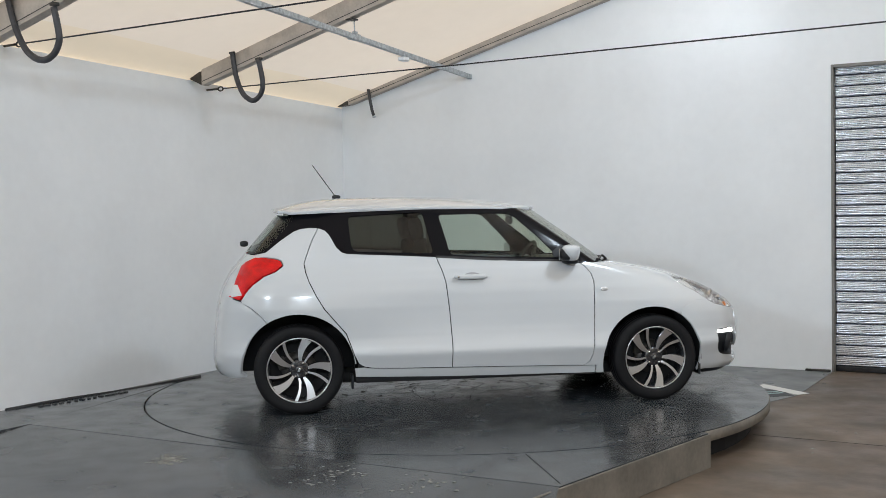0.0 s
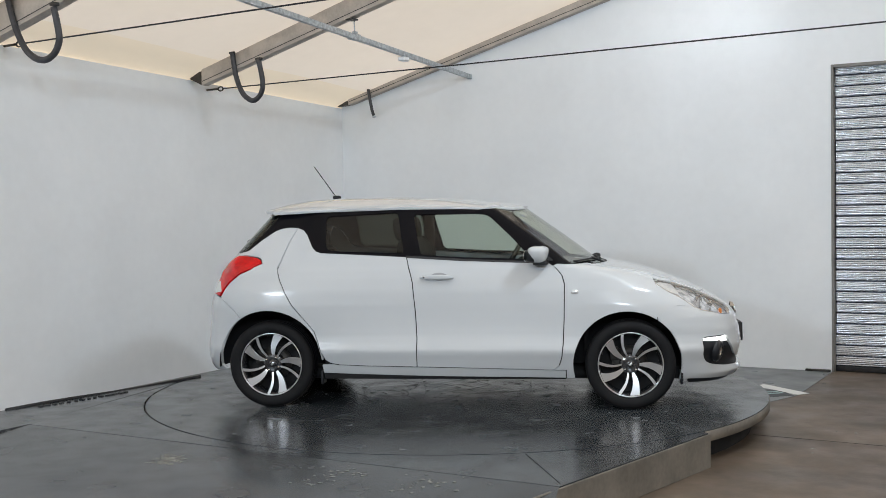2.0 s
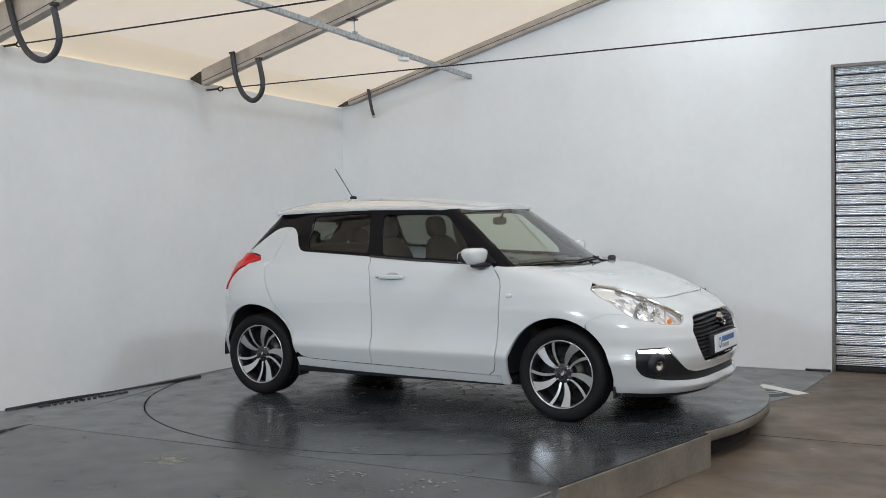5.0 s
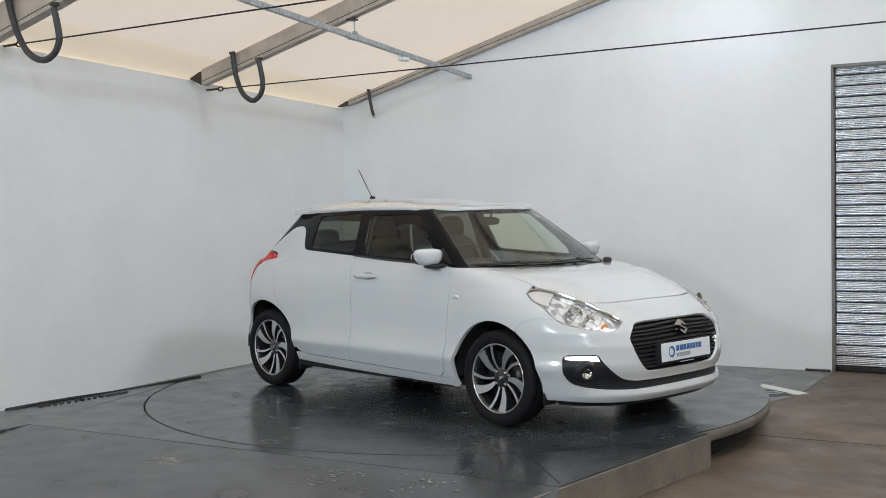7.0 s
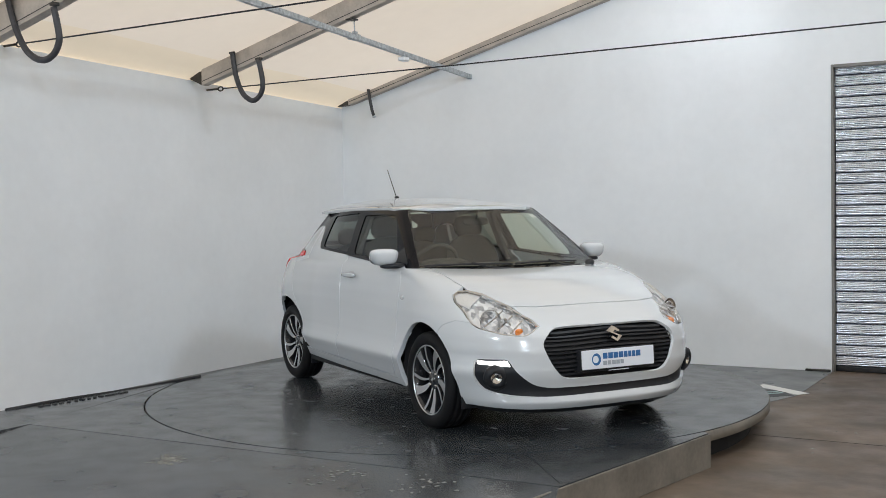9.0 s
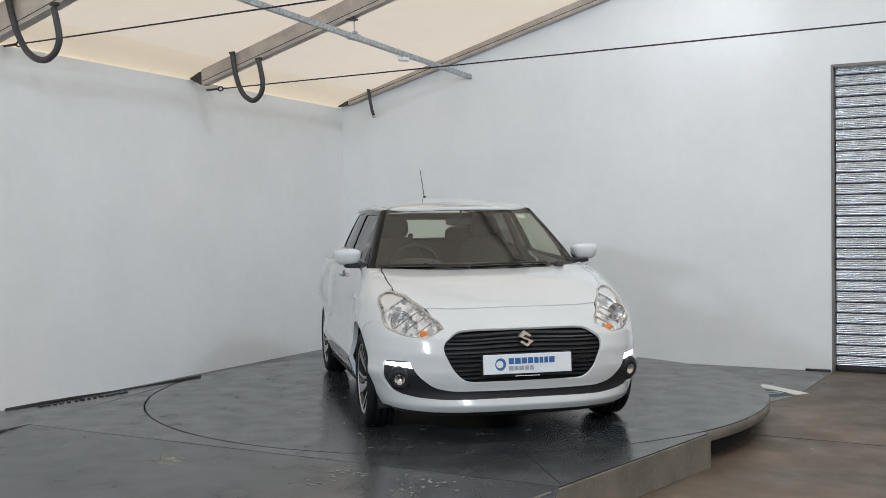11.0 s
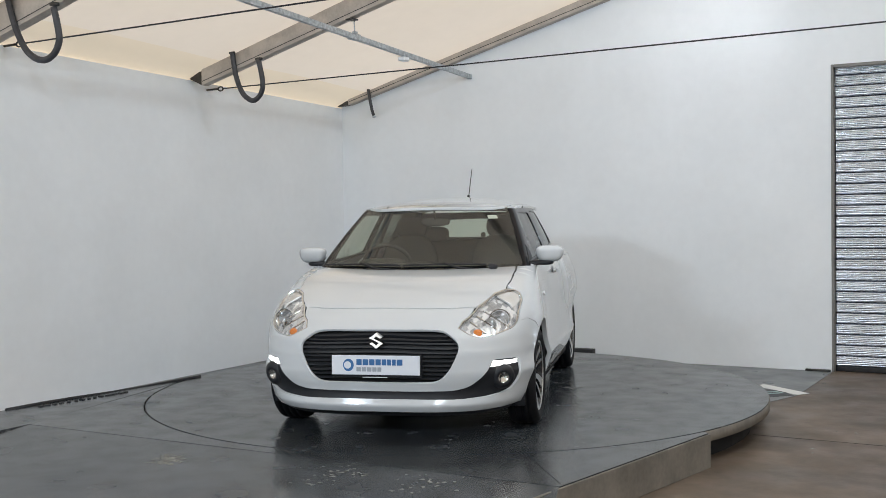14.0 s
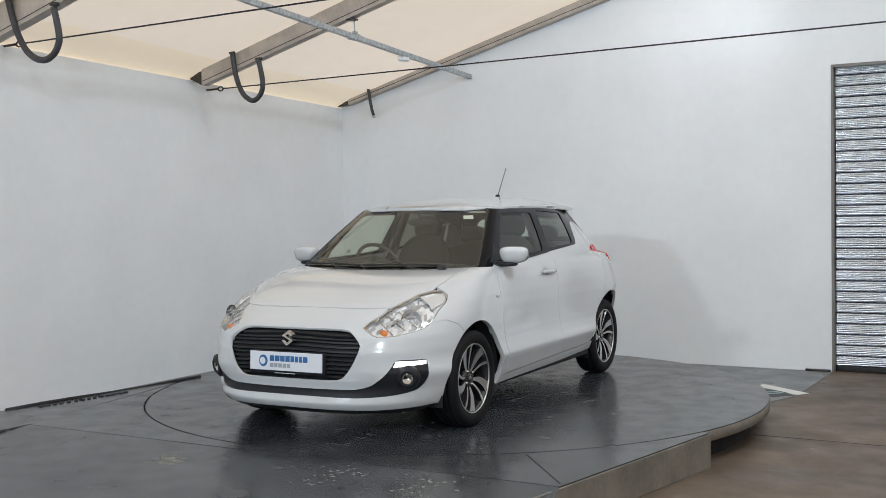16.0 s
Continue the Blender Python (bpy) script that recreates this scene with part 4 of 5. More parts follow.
def spoke(wide, r0=0.052, r1=0.209):
    """A swept flat-faced spoke pointing up, machined on its face; the wide one flares into the rim."""
    bm = bmesh.new()
    n = 10
    rows = []
    for i in range(n + 1):
        f = i / n
        r = r0 + (r1 - r0) * f
        c = (0.030 if wide else 0.020) * f * f - 0.010 * math.sin(math.pi * f)
        w = (0.009 + 0.013 * math.sin(0.5 * math.pi * min(1, f * 1.6)) + 0.021 * f ** 3) if wide else 0.0068 + 0.006 * f
        y = -0.046 - 0.030 * f ** 0.8
        rows.append([bm.verts.new((c + s * w, y + d, r)) for s, d in ((-1, 0.034), (-1, 0.003), (-0.86, 0), (0.86, 0), (1, 0.003), (1, 0.034))])
    for a, b in zip(rows, rows[1:]):
        for j in range(5):
            fc = bm.faces.new((a[j], a[j + 1], b[j + 1], b[j]))
            fc.material_index = 0 if j == 2 else 1
    bm.faces.new(rows[0])
    bm.faces.new(rows[-1])
    bmesh.ops.recalc_face_normals(bm, faces=bm.faces)
    return bm


def wheel(parent):
    """A wheel under the car, at the car's origin, facing -y."""
    w = part("wheel", wheel_mesh_tyre(), M_TYRE, parent, "black road tyre with alloy rim")
    part("rim", lathe([(0.205, 0.07), (0.196, 0.06), (0.190, 0.0), (0.196, -0.06), (0.204, -0.074), (0.216, -0.080), (0.219, -0.074), (0.212, -0.06)], 72), M_WHEELBLACK, w)
    part("rim_lip", lathe([(0.2085, -0.0785), (0.2105, -0.083), (0.2145, -0.0845), (0.217, -0.082)], 72), M_ALLOY, w, "machined silver rim edge")
    part("brake_disc", lathe([(0.03, 0.012), (0.118, 0.012), (0.118, 0.03), (0.03, 0.03)], 40), M_BRAKE, w, "rust-brown steel brake disc")
    part("brake_caliper", box(-0.13, -0.075, 0.0, 0.04, 0.02, 0.11, bevel=0.01), M_DARKSTEEL, w, "grey brake caliper")
    # added near-black disc, painting shade into the openings between the spokes
    part("wheel_back_shade", lathe([(0.0005, 0.045), (0.2, 0.045)], 40), M_DARK, w)
    for i in range(5):
        for wide, turn in ((True, 22), (False, 52)):
            bm = spoke(wide)
            bmesh.ops.transform(bm, matrix=pose(0, 0, 0, 0, turn + 72 * i, 0), verts=bm.verts)
            part("spoke", bm, [M_ALLOY, M_WHEELBLACK], w, smooth=False)
    part("hub", lathe([(0.0005, -0.050), (0.050, -0.050), (0.066, -0.046), (0.072, -0.03), (0.072, 0.03)], 40), M_WHEELBLACK, w)
    cap = lathe([(0.0005, -0.0545), (0.022, -0.0545), (0.026, -0.05)], 24)
    part("centre_cap", cap, M_WHEELBLACK, w, "black centre cap")
    part("cap_mark", box(-0.012, 0.012, -0.057, -0.0546, -0.007, 0.007, bevel=0.001, m=pose(0, 0, 0, 0, -38, 0)), M_ALLOY, w, "small silver mark")
    for i in range(4):
        bm = lathe([(0.0005, -0.058), (0.007, -0.057), (0.009, -0.045)], 10)
        bmesh.ops.translate(bm, vec=(0.05 * math.cos(radians(45 + 90 * i)), 0, 0.05 * math.sin(radians(45 + 90 * i))), verts=bm.verts)
        part("wheel_nut", bm, M_CHROME, w)
    return w


def blob(size, centre, power=2.6, seg=(20, 14), taper=0.0, m=None):
    """A rounded block, fuller than an ellipsoid."""
    bm = bmesh.new()
    bmesh.ops.create_uvsphere(bm, u_segments=seg[0], v_segments=seg[1], radius=1)
    for v in bm.verts:
        x, y, z = v.co
        k = (abs(x) ** power + abs(y) ** power + abs(z) ** power) ** (-1 / power)
        v.co = Vector((x * k * size[0] * (1 - taper * z * k), y * k * size[1] * (1 - taper * z * k), z * k * size[2]))
        if m is not None:
            v.co = m.to_3x3() @ v.co
        v.co += Vector(centre)
    return bm


def car():
    c = tagged(new("car"), "pearl white five-door hatchback parked on the turntable", "car")
    low = Surface(shell(body_levels()))
    top = Surface(shell(glass_levels()))
    side = Surface(shell(body_levels()), shell(glass_levels()))
    crown = Surface(roof_sheet(), shell([r for r in glass_levels() if r[0][2] < 1.365]))
    on = lambda x, z: low.cast((x, -2, z), (0, 1, 0))[0].y

    # outlines that both sides share, in side view
    front_door = BELT_F + SEAM_M[1:] + SILL[2:] + SEAM_F[::-1][1:-1]
    rear_door = BELT_R + SEAM_R[1:] + [SILL[1]] + SEAM_M[::-1][1:-1]
    hood_edge = [(x, low.cast((x, y, 3), (0, 0, -1))[0].z + 0.003) for x, y in HOOD_SIDE]
    eye = [low.cast(*round_front(*cf(*q)))[0] for q in LAMP]
    brow = [low.cast(*round_front(*cf(*q)))[0] for q in ((1.712, -0.522, 0.768), (1.742, -0.38, 0.764), (1.757, -0.2, 0.765), (1.758, 0, 0.767))]
    lamp_side = [(eye[i].x - 0.002, eye[i].z) for i in (0, 16, 15, 14)]
    seam_bump = [(1.535, 0.688), (1.44, 0.655), (1.402, 0.617)]
    fender = [(0.690, 0.980), (0.80, 0.972), (0.90, hood_edge[0][1])] + hood_edge[:-1] + [(eye[1].x - 0.004, eye[1].z + 0.004)] + lamp_side + seam_bump + arc(*AF, 56, 195, 26) + [(0.845, 0.205), (0.80, 0.205), (0.80, 0.262), (0.715, 0.264)] + SEAM_F[::-1][1:-1]
    quarter = SEAM_R[:-4] + [(-0.845, 0.330)] + arc(*AR, 5, 122, 24) + [(-1.47, 0.665), (-1.54, 0.722), (-1.595, 0.748), (-1.600, 0.766), (-1.565, 0.82), (-1.519, 0.871), (-1.444, 0.925), (-1.37, 0.955), (-1.318, 0.990), (-1.328, 1.020), (-1.355, 1.034), (-1.43, 1.046), (-1.52, 1.048), (-1.50, 1.066), (-1.43, 1.081), (-1.33, 1.160), (-1.24, 1.219), (-1.19, 1.236), (-1.126, 1.242)]
    sill = [(-0.862, 0.300), (-0.80, 0.304), (-0.74, 0.296)] + [(x, z - 0.004) for x, z in SILL] + [(0.80, 0.258), (0.80, 0.205), (0.30, 0.208), (-0.30, 0.220), (-0.855, 0.238)]
    for view, s in ((from_right, -1), (from_left, 1)):
        door = drape("front_door", front_door, view, side, M_PAINT, c, label="white front door")
        rdoor = drape("rear_door", rear_door, view, side, M_PAINT, c, label="white rear door")
        drape("front_wing", fender, view, low, M_PAINT, c, step=0.025, skirt=0.03)
        drape("rear_quarter", quarter, view, side, M_PAINT, c, step=0.025, skirt=0.03)
        # added body-coloured strip behind the wing joint, keeping its gap from going black
        joint = [lamp_side[3]] + seam_bump
        drape("wing_joint_underlay", [(x - 0.012, z + 0.016) for x, z in joint] + [(x + 0.014, z - 0.014) for x, z in joint[::-1]], view, low, M_PAINT, c, offset=-0.005, skirt=0, gap=0, step=0.015)
        drape("sill", sill, view, low, M_PAINT, c, offset=-0.004)
        drape("window_frame", FRAME, view, top, M_BLACKGLOSS, c, step=0.025, holes=[rounded(WIN_F), rounded(WIN_R)], gap=0, label="gloss black pillars and window surround")
        g1 = drape("side_window", inset(WIN_F, -0.012), view, top, M_WINDOW, door, offset=-0.006, skirt=0, gap=0, step=0.06, label="clear green-tinted side glass")
        g2 = drape("side_window", inset(WIN_R, -0.012), view, top, M_PRIVACY, rdoor, offset=-0.006, skirt=0, gap=0, step=0.06, label="dark privacy glass")
        g1.visible_shadow = g2.visible_shadow = False
        drape("window_seal", [(x, z + 0.006) for x, z in BELT_F] + [(x, z - 0.008) for x, z in BELT_F[::-1]], view, side, M_RUBBER, door, offset=0.004, gap=0)
        drape("tail_light", TAIL, view, side, M_RED, c, offset=0.008, skirt=0.02, label="red tail light lens")
        drape("reversing_lens", [(-1.585, 0.80), (-1.615, 0.865), (-1.648, 0.862), (-1.668, 0.80), (-1.655, 0.785)], view, side, M_LAMPPANEL, c, offset=0.0105, skirt=0.004, gap=0, label="clear reversing lens")
        # handle, its hollow as a flat patch in shaded white, side repeater, mirror
        hx, hz = -0.065, 0.892
        y = on(hx, hz) * -s
        hb = part("door_handle", blob((0.115, 0.016, 0.017), (hx, y + s * 0.022, hz), 3.0), M_PAINT, door, "white pull handle")
        part("lock", blob((0.007, 0.004, 0.007), (hx - 0.085, y + s * 0.036, hz + 0.001)), M_CHROME, hb)
        drape("handle_recess_shade", [(hx + 0.015 + 0.062 * math.cos(a), hz + 0.002 + 0.030 * math.sin(a)) for a in [2 * math.pi * i / 20 for i in range(20)]], view, low, M_HOLLOW, door, offset=0.0025, skirt=0.004)
        rx, rz = 0.862, 0.787
        part("side_repeater", blob((0.025, 0.006, 0.014), (rx, on(rx, rz) * -s + s * 0.003, rz)), M_LAMPPANEL, c, "small clear side repeater")
        mir = part("door_mirror", blob((0.062, 0.092, 0.056), (0.625, s * 0.842, 1.040), 3.2, taper=-0.14, m=pose(0, 0, 0, 0, 0, -12 * -s)), M_PAINT, c, "white door mirror cap")
        part("mirror_foot", blob((0.05, 0.085, 0.018), (0.635, s * 0.785, 0.980), 3), M_PLASTIC, mir, "black mirror arm")
        part("mirror_rim", blob((0.05, 0.082, 0.046), (0.595, s * 0.840, 1.032), 3, m=pose(0, 0, 0, 0, 0, -12 * -s)), M_PLASTIC, mir)
        part("mirror_glass", blob((0.004, 0.072, 0.038), (0.546, s * 0.836, 1.032), 3.5, m=pose(0, 0, 0, 0, 0, -12 * -s)), M_CHROME, mir)
        # fin of black plastic at the mirror
        drape("mirror_sail", [(0.535, 1.005), (0.53, 1.05), (0.60, 1.10), (0.72, 1.00), (0.72, 0.985)], view, top, M_PLASTIC, c, offset=0.004)
        # wheel wells
        for (ax, az, ar), x0 in ((AF, 1.225), (AR, -1.225)):
            bm = bmesh.new()
            rows = [[bm.verts.new((q[0], s * yy, q[1])) for q in arc(ax, az, ar + 0.006, -4, 184, 28)] for yy in (0.815 if ax > 0 else 0.755, 0.55)]
            for i in range(28):
                bm.faces.new((rows[0][i], rows[0][i + 1], rows[1][i + 1], rows[1][i]))
            bm.faces.new(rows[1])
            part("wheel_arch_liner", bm, M_DARK, c)
            part("mud_flap", box(x0 + 0.330 if x0 > 0 else x0 + 0.345, x0 + 0.345 if x0 > 0 else x0 + 0.36, s * 0.68, s * 0.79, 0.16 if x0 < 0 else 0.165, 0.25, bevel=0.003), M_PLASTIC, c)
        edge = []
        for z, y in ((1.352, 0.514), (1.26, 0.560), (1.17, 0.603), (1.07, 0.648), (0.985, 0.682), (0.955, 0.686)):
            hit = top.cast((4, s * y, z), (-1, 0, 0))[0]
            edge.append(cp(hit.x, hit.y, z))
        back = [cp(GX(z) - 0.30, s * (GW(z) - 0.008), z) for z in (0.955, 0.985, 1.07, 1.17, 1.26, 1.348)]
        drape("a_pillar", edge + back, round_pillar, top, M_BLACKGLOSS, c, offset=0.001, gap=0, step=0.02)
    # bonnet
    hood_front = [(q.x, q.y) for q in brow]
    lamp_in = [(eye[i].x, eye[i].y) for i in (2, 3, 4, 5)]
    half = [(1.10, 0), (1.09, -0.2), (1.05, -0.42), (0.965, -0.60), (0.93, -0.655)] + HOOD_SIDE[1:-1] + lamp_in + hood_front
    hood = half[:-1] + [half[-1]] + [(x, -y) for x, y in half[1:-1][::-1]]
    drape("bonnet", hood, from_top, low, M_PAINT, c, step=0.028, label="white bonnet")
    cowl = [(1.115, 0), (1.10, -0.2), (1.06, -0.42), (0.975, -0.60), (0.90, -0.70), (0.80, -0.73), (0.80, -0.60), (0.88, -0.42), (0.93, 0)]
    bm = bmesh.new()
    ring = cowl + [(x, -y) for x, y in cowl[1:-1][::-1]]
    bm.faces.new([bm.verts.new((x, y, 0.945)) for x, y in ring])
    part("cowl", bm, M_PLASTIC, c, "black plastic cowl")

    # front bumper, from the middle outwards and back underneath, in the round view
    right = [cf(1.758, 0, 0.767), cf(1.757, -0.2, 0.765), cf(1.742, -0.38, 0.764), cf(1.712, -0.522, 0.768)]
    right += [cf(*q) for q in LAMP[6:15]] + [(math.atan2(on(lamp_side[3][0], lamp_side[3][1]), lamp_side[3][0] - FAX), lamp_side[3][1])]
    right += [cf(x, on(x, z), z) for x, z in seam_bump]
    right += [cf(x, on(x, z), z) for x, z in arc(*AF, 56, -18, 16)]
    right += [cf(1.60, -0.74, 0.196), cf(1.72, -0.64, 0.190), cf(1.84, -0.50, 0.186), cf(1.96, -0.28, 0.188), cf(2.0, 0, 0.190)]
    bumper_outline = right + [(-a, b) for a, b in right[1:-1][::-1]]
    gr = [cf(*q) for q in GRILLE]
    grille = inset(gr + [(-a, b) for a, b in gr[::-1]], 0.007)
    sm = [cf(*q) for q in SMILE]
    sl = [cf(*q) for q in SMILE_LOW]
    smile = sm + [(-a, b) for a, b in sm[::-1]] + [(-a, b) for a, b in sl[::-1]] + sl
    bumper = drape("front_bumper", bumper_outline, round_front, low, M_PAINT, c, step=0.022, skirt=0.02, holes=[rounded(grille), rounded(smile)], hole_skirt=0.018, label="white front bumper")
    drape("lower_intake", inset(smile, -0.014), round_front, low, M_PLASTIC, c, offset=-0.017, skirt=0, gap=0, label="black lower intake trim")
    gp = drape("grille", inset(grille, -0.025), round_front, low, M_DARK, c, offset=-0.050, skirt=0, gap=0, label="black front grille with wavy bars")
    # black band along the lower edge of the bumper
    chin = [cf(1.60, -0.74, 0.200), cf(1.72, -0.64, 0.194), cf(1.84, -0.50, 0.190), cf(1.96, -0.28, 0.192), cf(2.0, 0, 0.194)]
    chin += [cf(2.0, 0, 0.150), cf(1.96, -0.28, 0.150), cf(1.84, -0.50, 0.150), cf(1.72, -0.64, 0.152), cf(1.62, -0.72, 0.156)]
    drape("chin_band", chin[:5] + [(-a, b) for a, b in chin[:4][::-1]] + [(-a, b) for a, b in chin[6:][::-1]] + chin[5:], round_front, low, M_PLASTIC, c, offset=-0.014, skirt=0.02, gap=0, label="black band under the bumper")
    k = 11
    for i in range(k):
        z = 0.386 + (0.645 - 0.386) * i / (k - 1)
        span = [a for a in np.linspace(-0.55, 0.0, 120) if inside(grille, a, z)]
        if not span:
            continue
        a = span[0] - 0.004
        n = 24
        th = [a + (-2 * a) * j / n for j in range(n + 1)]
        wave = lambda q: 0.006 * math.cos(q / a * math.pi)
        bar = [(q, z + wave(q) - 0.006) for q in th] + [(q, z + wave(q) + 0.005) for q in th[::-1]]
        drape("grille_bar", bar, round_front, low, M_PLASTIC, gp, offset=-0.021, skirt=0.028, gap=0)
    for s in (-1, 1):
        fl = lambda pts: [(-s * a, b) for a, b in pts]
        drl = drape("daytime_light", fl([cf(*q) for q in DRL]), round_front, low, M_DRL, c, offset=-0.008, skirt=0.02, gap=0.006, label="lit white daytime running light")
        lamp = fl([cf(*q) for q in LAMP])
        hl = drape("headlight", lamp, round_front, low, M_LENS, c, offset=0.002, skirt=0, label="clear headlight with chrome reflector")
        hl.visible_shadow = False
        drape("lamp_housing", inset(lamp, -0.002), round_front, low, M_HOUSING, hl, offset=-0.034, skirt=0, gap=0, step=0.02)
        drape("lamp_wall", inset(lamp, -0.001), round_front, low, M_CHROME, hl, offset=-0.001, skirt=0.030, gap=0, holes=[inset(lamp, 0.003)], step=0.02)
        rc, rn = low.cast(*round_front(-s * cf(1.70, -0.672, 0.715)[0], 0.715))
        fwd = Vector((0.96, s * 0.22, 0.05)).normalized()
        turn = fwd.to_track_quat("-Y", "Z").to_matrix().to_4x4()
        bm = lathe([(0.012, 0.045), (0.03, 0.035), (0.05, 0.012), (0.062, -0.012), (0.065, -0.012)], 28)
        bmesh.ops.transform(bm, matrix=Matrix.Translation(rc - rn * 0.030) @ turn, verts=bm.verts)
        part("reflector", bm, M_CHROME, hl, "round chrome reflector")
        r2, n2 = low.cast(*round_front(-s * cf(1.775, -0.622, 0.690)[0], 0.690))
        bm = lathe([(0.008, 0.03), (0.02, 0.022), (0.034, 0.004), (0.040, -0.010)], 24)
        bmesh.ops.transform(bm, matrix=Matrix.Translation(r2 - n2 * 0.026) @ turn, verts=bm.verts)
        part("reflector", bm, M_CHROME, hl, "small chrome reflector")
        part("bulb", blob((0.014, 0.014, 0.014), rc - rn * 0.040), M_PLATE, hl)
        ac, an = low.cast(*round_front(-s * cf(1.845, -0.560, 0.652)[0], 0.652))
        part("indicator", blob((0.012, 0.026, 0.022), ac - an * 0.033, 2.2), M_AMBER, hl, "amber indicator")
        # pale chrome panel along the outer end, and ribs across the reflector
        rear = [eye[0], eye[1], eye[2], eye[3]]
        bl = fl([cf(q.x, q.y, q.z) for q in rear] + [cf(*(LAMP[3][k] * 0.45 + LAMP[15][k] * 0.55 for k in range(3))), cf(*(LAMP[15][k] * 0.8 + LAMP[4][k] * 0.2 for k in range(3))), cf(*LAMP[16])])
        drape("lamp_panel", inset(bl, 0.006), round_front, low, M_LAMPPANEL, hl, offset=-0.016, skirt=0.012, gap=0, step=0.02, label="satin chrome lamp panel")
        for q in (0.25, 0.5, 0.75):
            top_q = [LAMP[4][k] * (1 - q) + LAMP[7][k] * q for k in range(3)]
            low_q = [LAMP[14][k] * (1 - q) + LAMP[10][k] * q for k in range(3)]
            a0, a1 = cf(*top_q), cf(*low_q)
            drape("lamp_rib", fl([(a0[0] - 0.004, a0[1] - 0.012), (a0[0] + 0.004, a0[1] - 0.012), (a1[0] + 0.004, a1[1] + 0.012), (a1[0] - 0.004, a1[1] + 0.012)]), round_front, low, M_CHROME, hl, offset=-0.026, skirt=0.010, gap=0)
        fc, fn = low.cast(*round_front(-s * cf(1.778, -0.668, 0.374)[0], 0.374))
        turn = (fn + Vector((0.8, 0, 0))).normalized().to_track_quat("-Y", "Z").to_matrix().to_4x4()
        mm = Matrix.Translation(fc + fn * 0.002) @ turn
        bm = lathe([(0.030, 0.004), (0.034, -0.006), (0.050, -0.004), (0.072, 0.012), (0.074, 0.03)], 32)
        bmesh.ops.transform(bm, matrix=mm, verts=bm.verts)
        fog = part("fog_light", bm, M_PLASTIC, c, "round fog light in a black bezel")
        bm = lathe([(0.0005, 0.022), (0.018, 0.016), (0.033, -0.001)], 28)
        bmesh.ops.transform(bm, matrix=mm, verts=bm.verts)
        part("fog_reflector", bm, M_CHROME, fog)
        bm = lathe([(0.0005, -0.008), (0.02, -0.006), (0.033, -0.001)], 28)
        bmesh.ops.transform(bm, matrix=mm, verts=bm.verts)
        part("fog_lens", bm, M_LENS, fog)
    # plate with plain printed marks
    pm = pose(2.038, 0, 0.465, 0, -3, 0)
    bm = bmesh.new()
    add_box(bm, -0.004, 0.004, -0.26, 0.26, -0.0555, 0.0555, 0.003, pm)
    plate = part("number_plate", bm, M_PLATE, c, "white show plate with blue and grey printed marks", smooth=False)
    part("plate_holder", box(1.965, 2.034, -0.265, 0.265, 0.395, 0.524, bevel=0.004), M_PLASTIC, c)
    bm = bmesh.new()
    for r0, r1 in ((0.021, 0.032),):
        n = 28
        a = [bm.verts.new(pm @ Vector((0.0052, -0.165 + r0 * math.sin(2 * math.pi * i / n), r0 * 1.0 * math.cos(2 * math.pi * i / n)))) for i in range(n)]
        b = [bm.verts.new(pm @ Vector((0.0052, -0.160 + r1 * math.sin(2 * math.pi * i / n), r1 * 1.1 * math.cos(2 * math.pi * i / n)))) for i in range(n)]
        for i in range(n):
            bm.faces.new((a[i], b[i], b[(i + 1) % n], a[(i + 1) % n]))
    part("printed_ring", bm, M_BLUE, plate)
    x = -0.112
    for wd in (0.035, 0.037, 0.035, 0.035, 0.030, 0.026, 0.026, 0.037):
        part("printed_bar", box(0.004, 0.0055, x, x + wd - 0.004, 0.000, 0.034, m=pm), M_BLUE, plate, smooth=False)
        x += wd + 0.002
    x = -0.112
    for wd in (0.032, 0.029, 0.033, 0.030, 0.028):
        part("printed_bar", box(0.004, 0.0055, x, x + wd - 0.005, -0.036, -0.012, m=pm), M_GREYINK, plate, smooth=False)
        x += wd
    part("printed_bar", box(0.004, 0.0055, -0.075, 0.07, -0.0705, -0.0665, m=pm), M_PLATE, plate, smooth=False)
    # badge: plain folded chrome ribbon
    bm = bmesh.new()
    zig = [(-0.052, 0.016), (-0.004, 0.052), (0.040, 0.022), (0.026, 0.012), (-0.002, 0.028), (-0.020, 0.014), (0.052, -0.018), (0.004, -0.054), (-0.048, -0.022), (-0.030, -0.012), (0.002, -0.032), (0.020, -0.016)]
    bc, bn = low.cast((4, 0, 0.603), (-1, 0, 0))
    lo = [bm.verts.new((bc.x - 0.02, q[0] * 0.88, 0.603 + q[1] * 0.88)) for q in zig]
    hi = [bm.verts.new((bc.x + 0.014 - 0.25 * q[1], q[0] * 0.82, 0.603 + q[1] * 0.82)) for q in zig]
    bm.faces.new(hi)
    for i in range(len(zig)):
        bm.faces.new((lo[i], lo[(i + 1) % len(zig)], hi[(i + 1) % len(zig)], hi[i]))
    bmesh.ops.recalc_face_normals(bm, faces=bm.faces)
    bmesh.ops.triangulate(bm, faces=bm.faces)
    part("badge", bm, M_BADGE, c, "chrome front badge", smooth=False)

    # rear bumper, tailgate and rear window
    rear = [cr(-1.80, 0, 0.72), cr(-1.78, -0.45, 0.725)] + [cr(x, on(x, z), z) for x, z in ((-1.672, 0.780), (-1.60, 0.760), (-1.54, 0.722), (-1.47, 0.665))] + [cr(x, on(x, z), z) for x, z in arc(*AR, 122, 182, 14)]
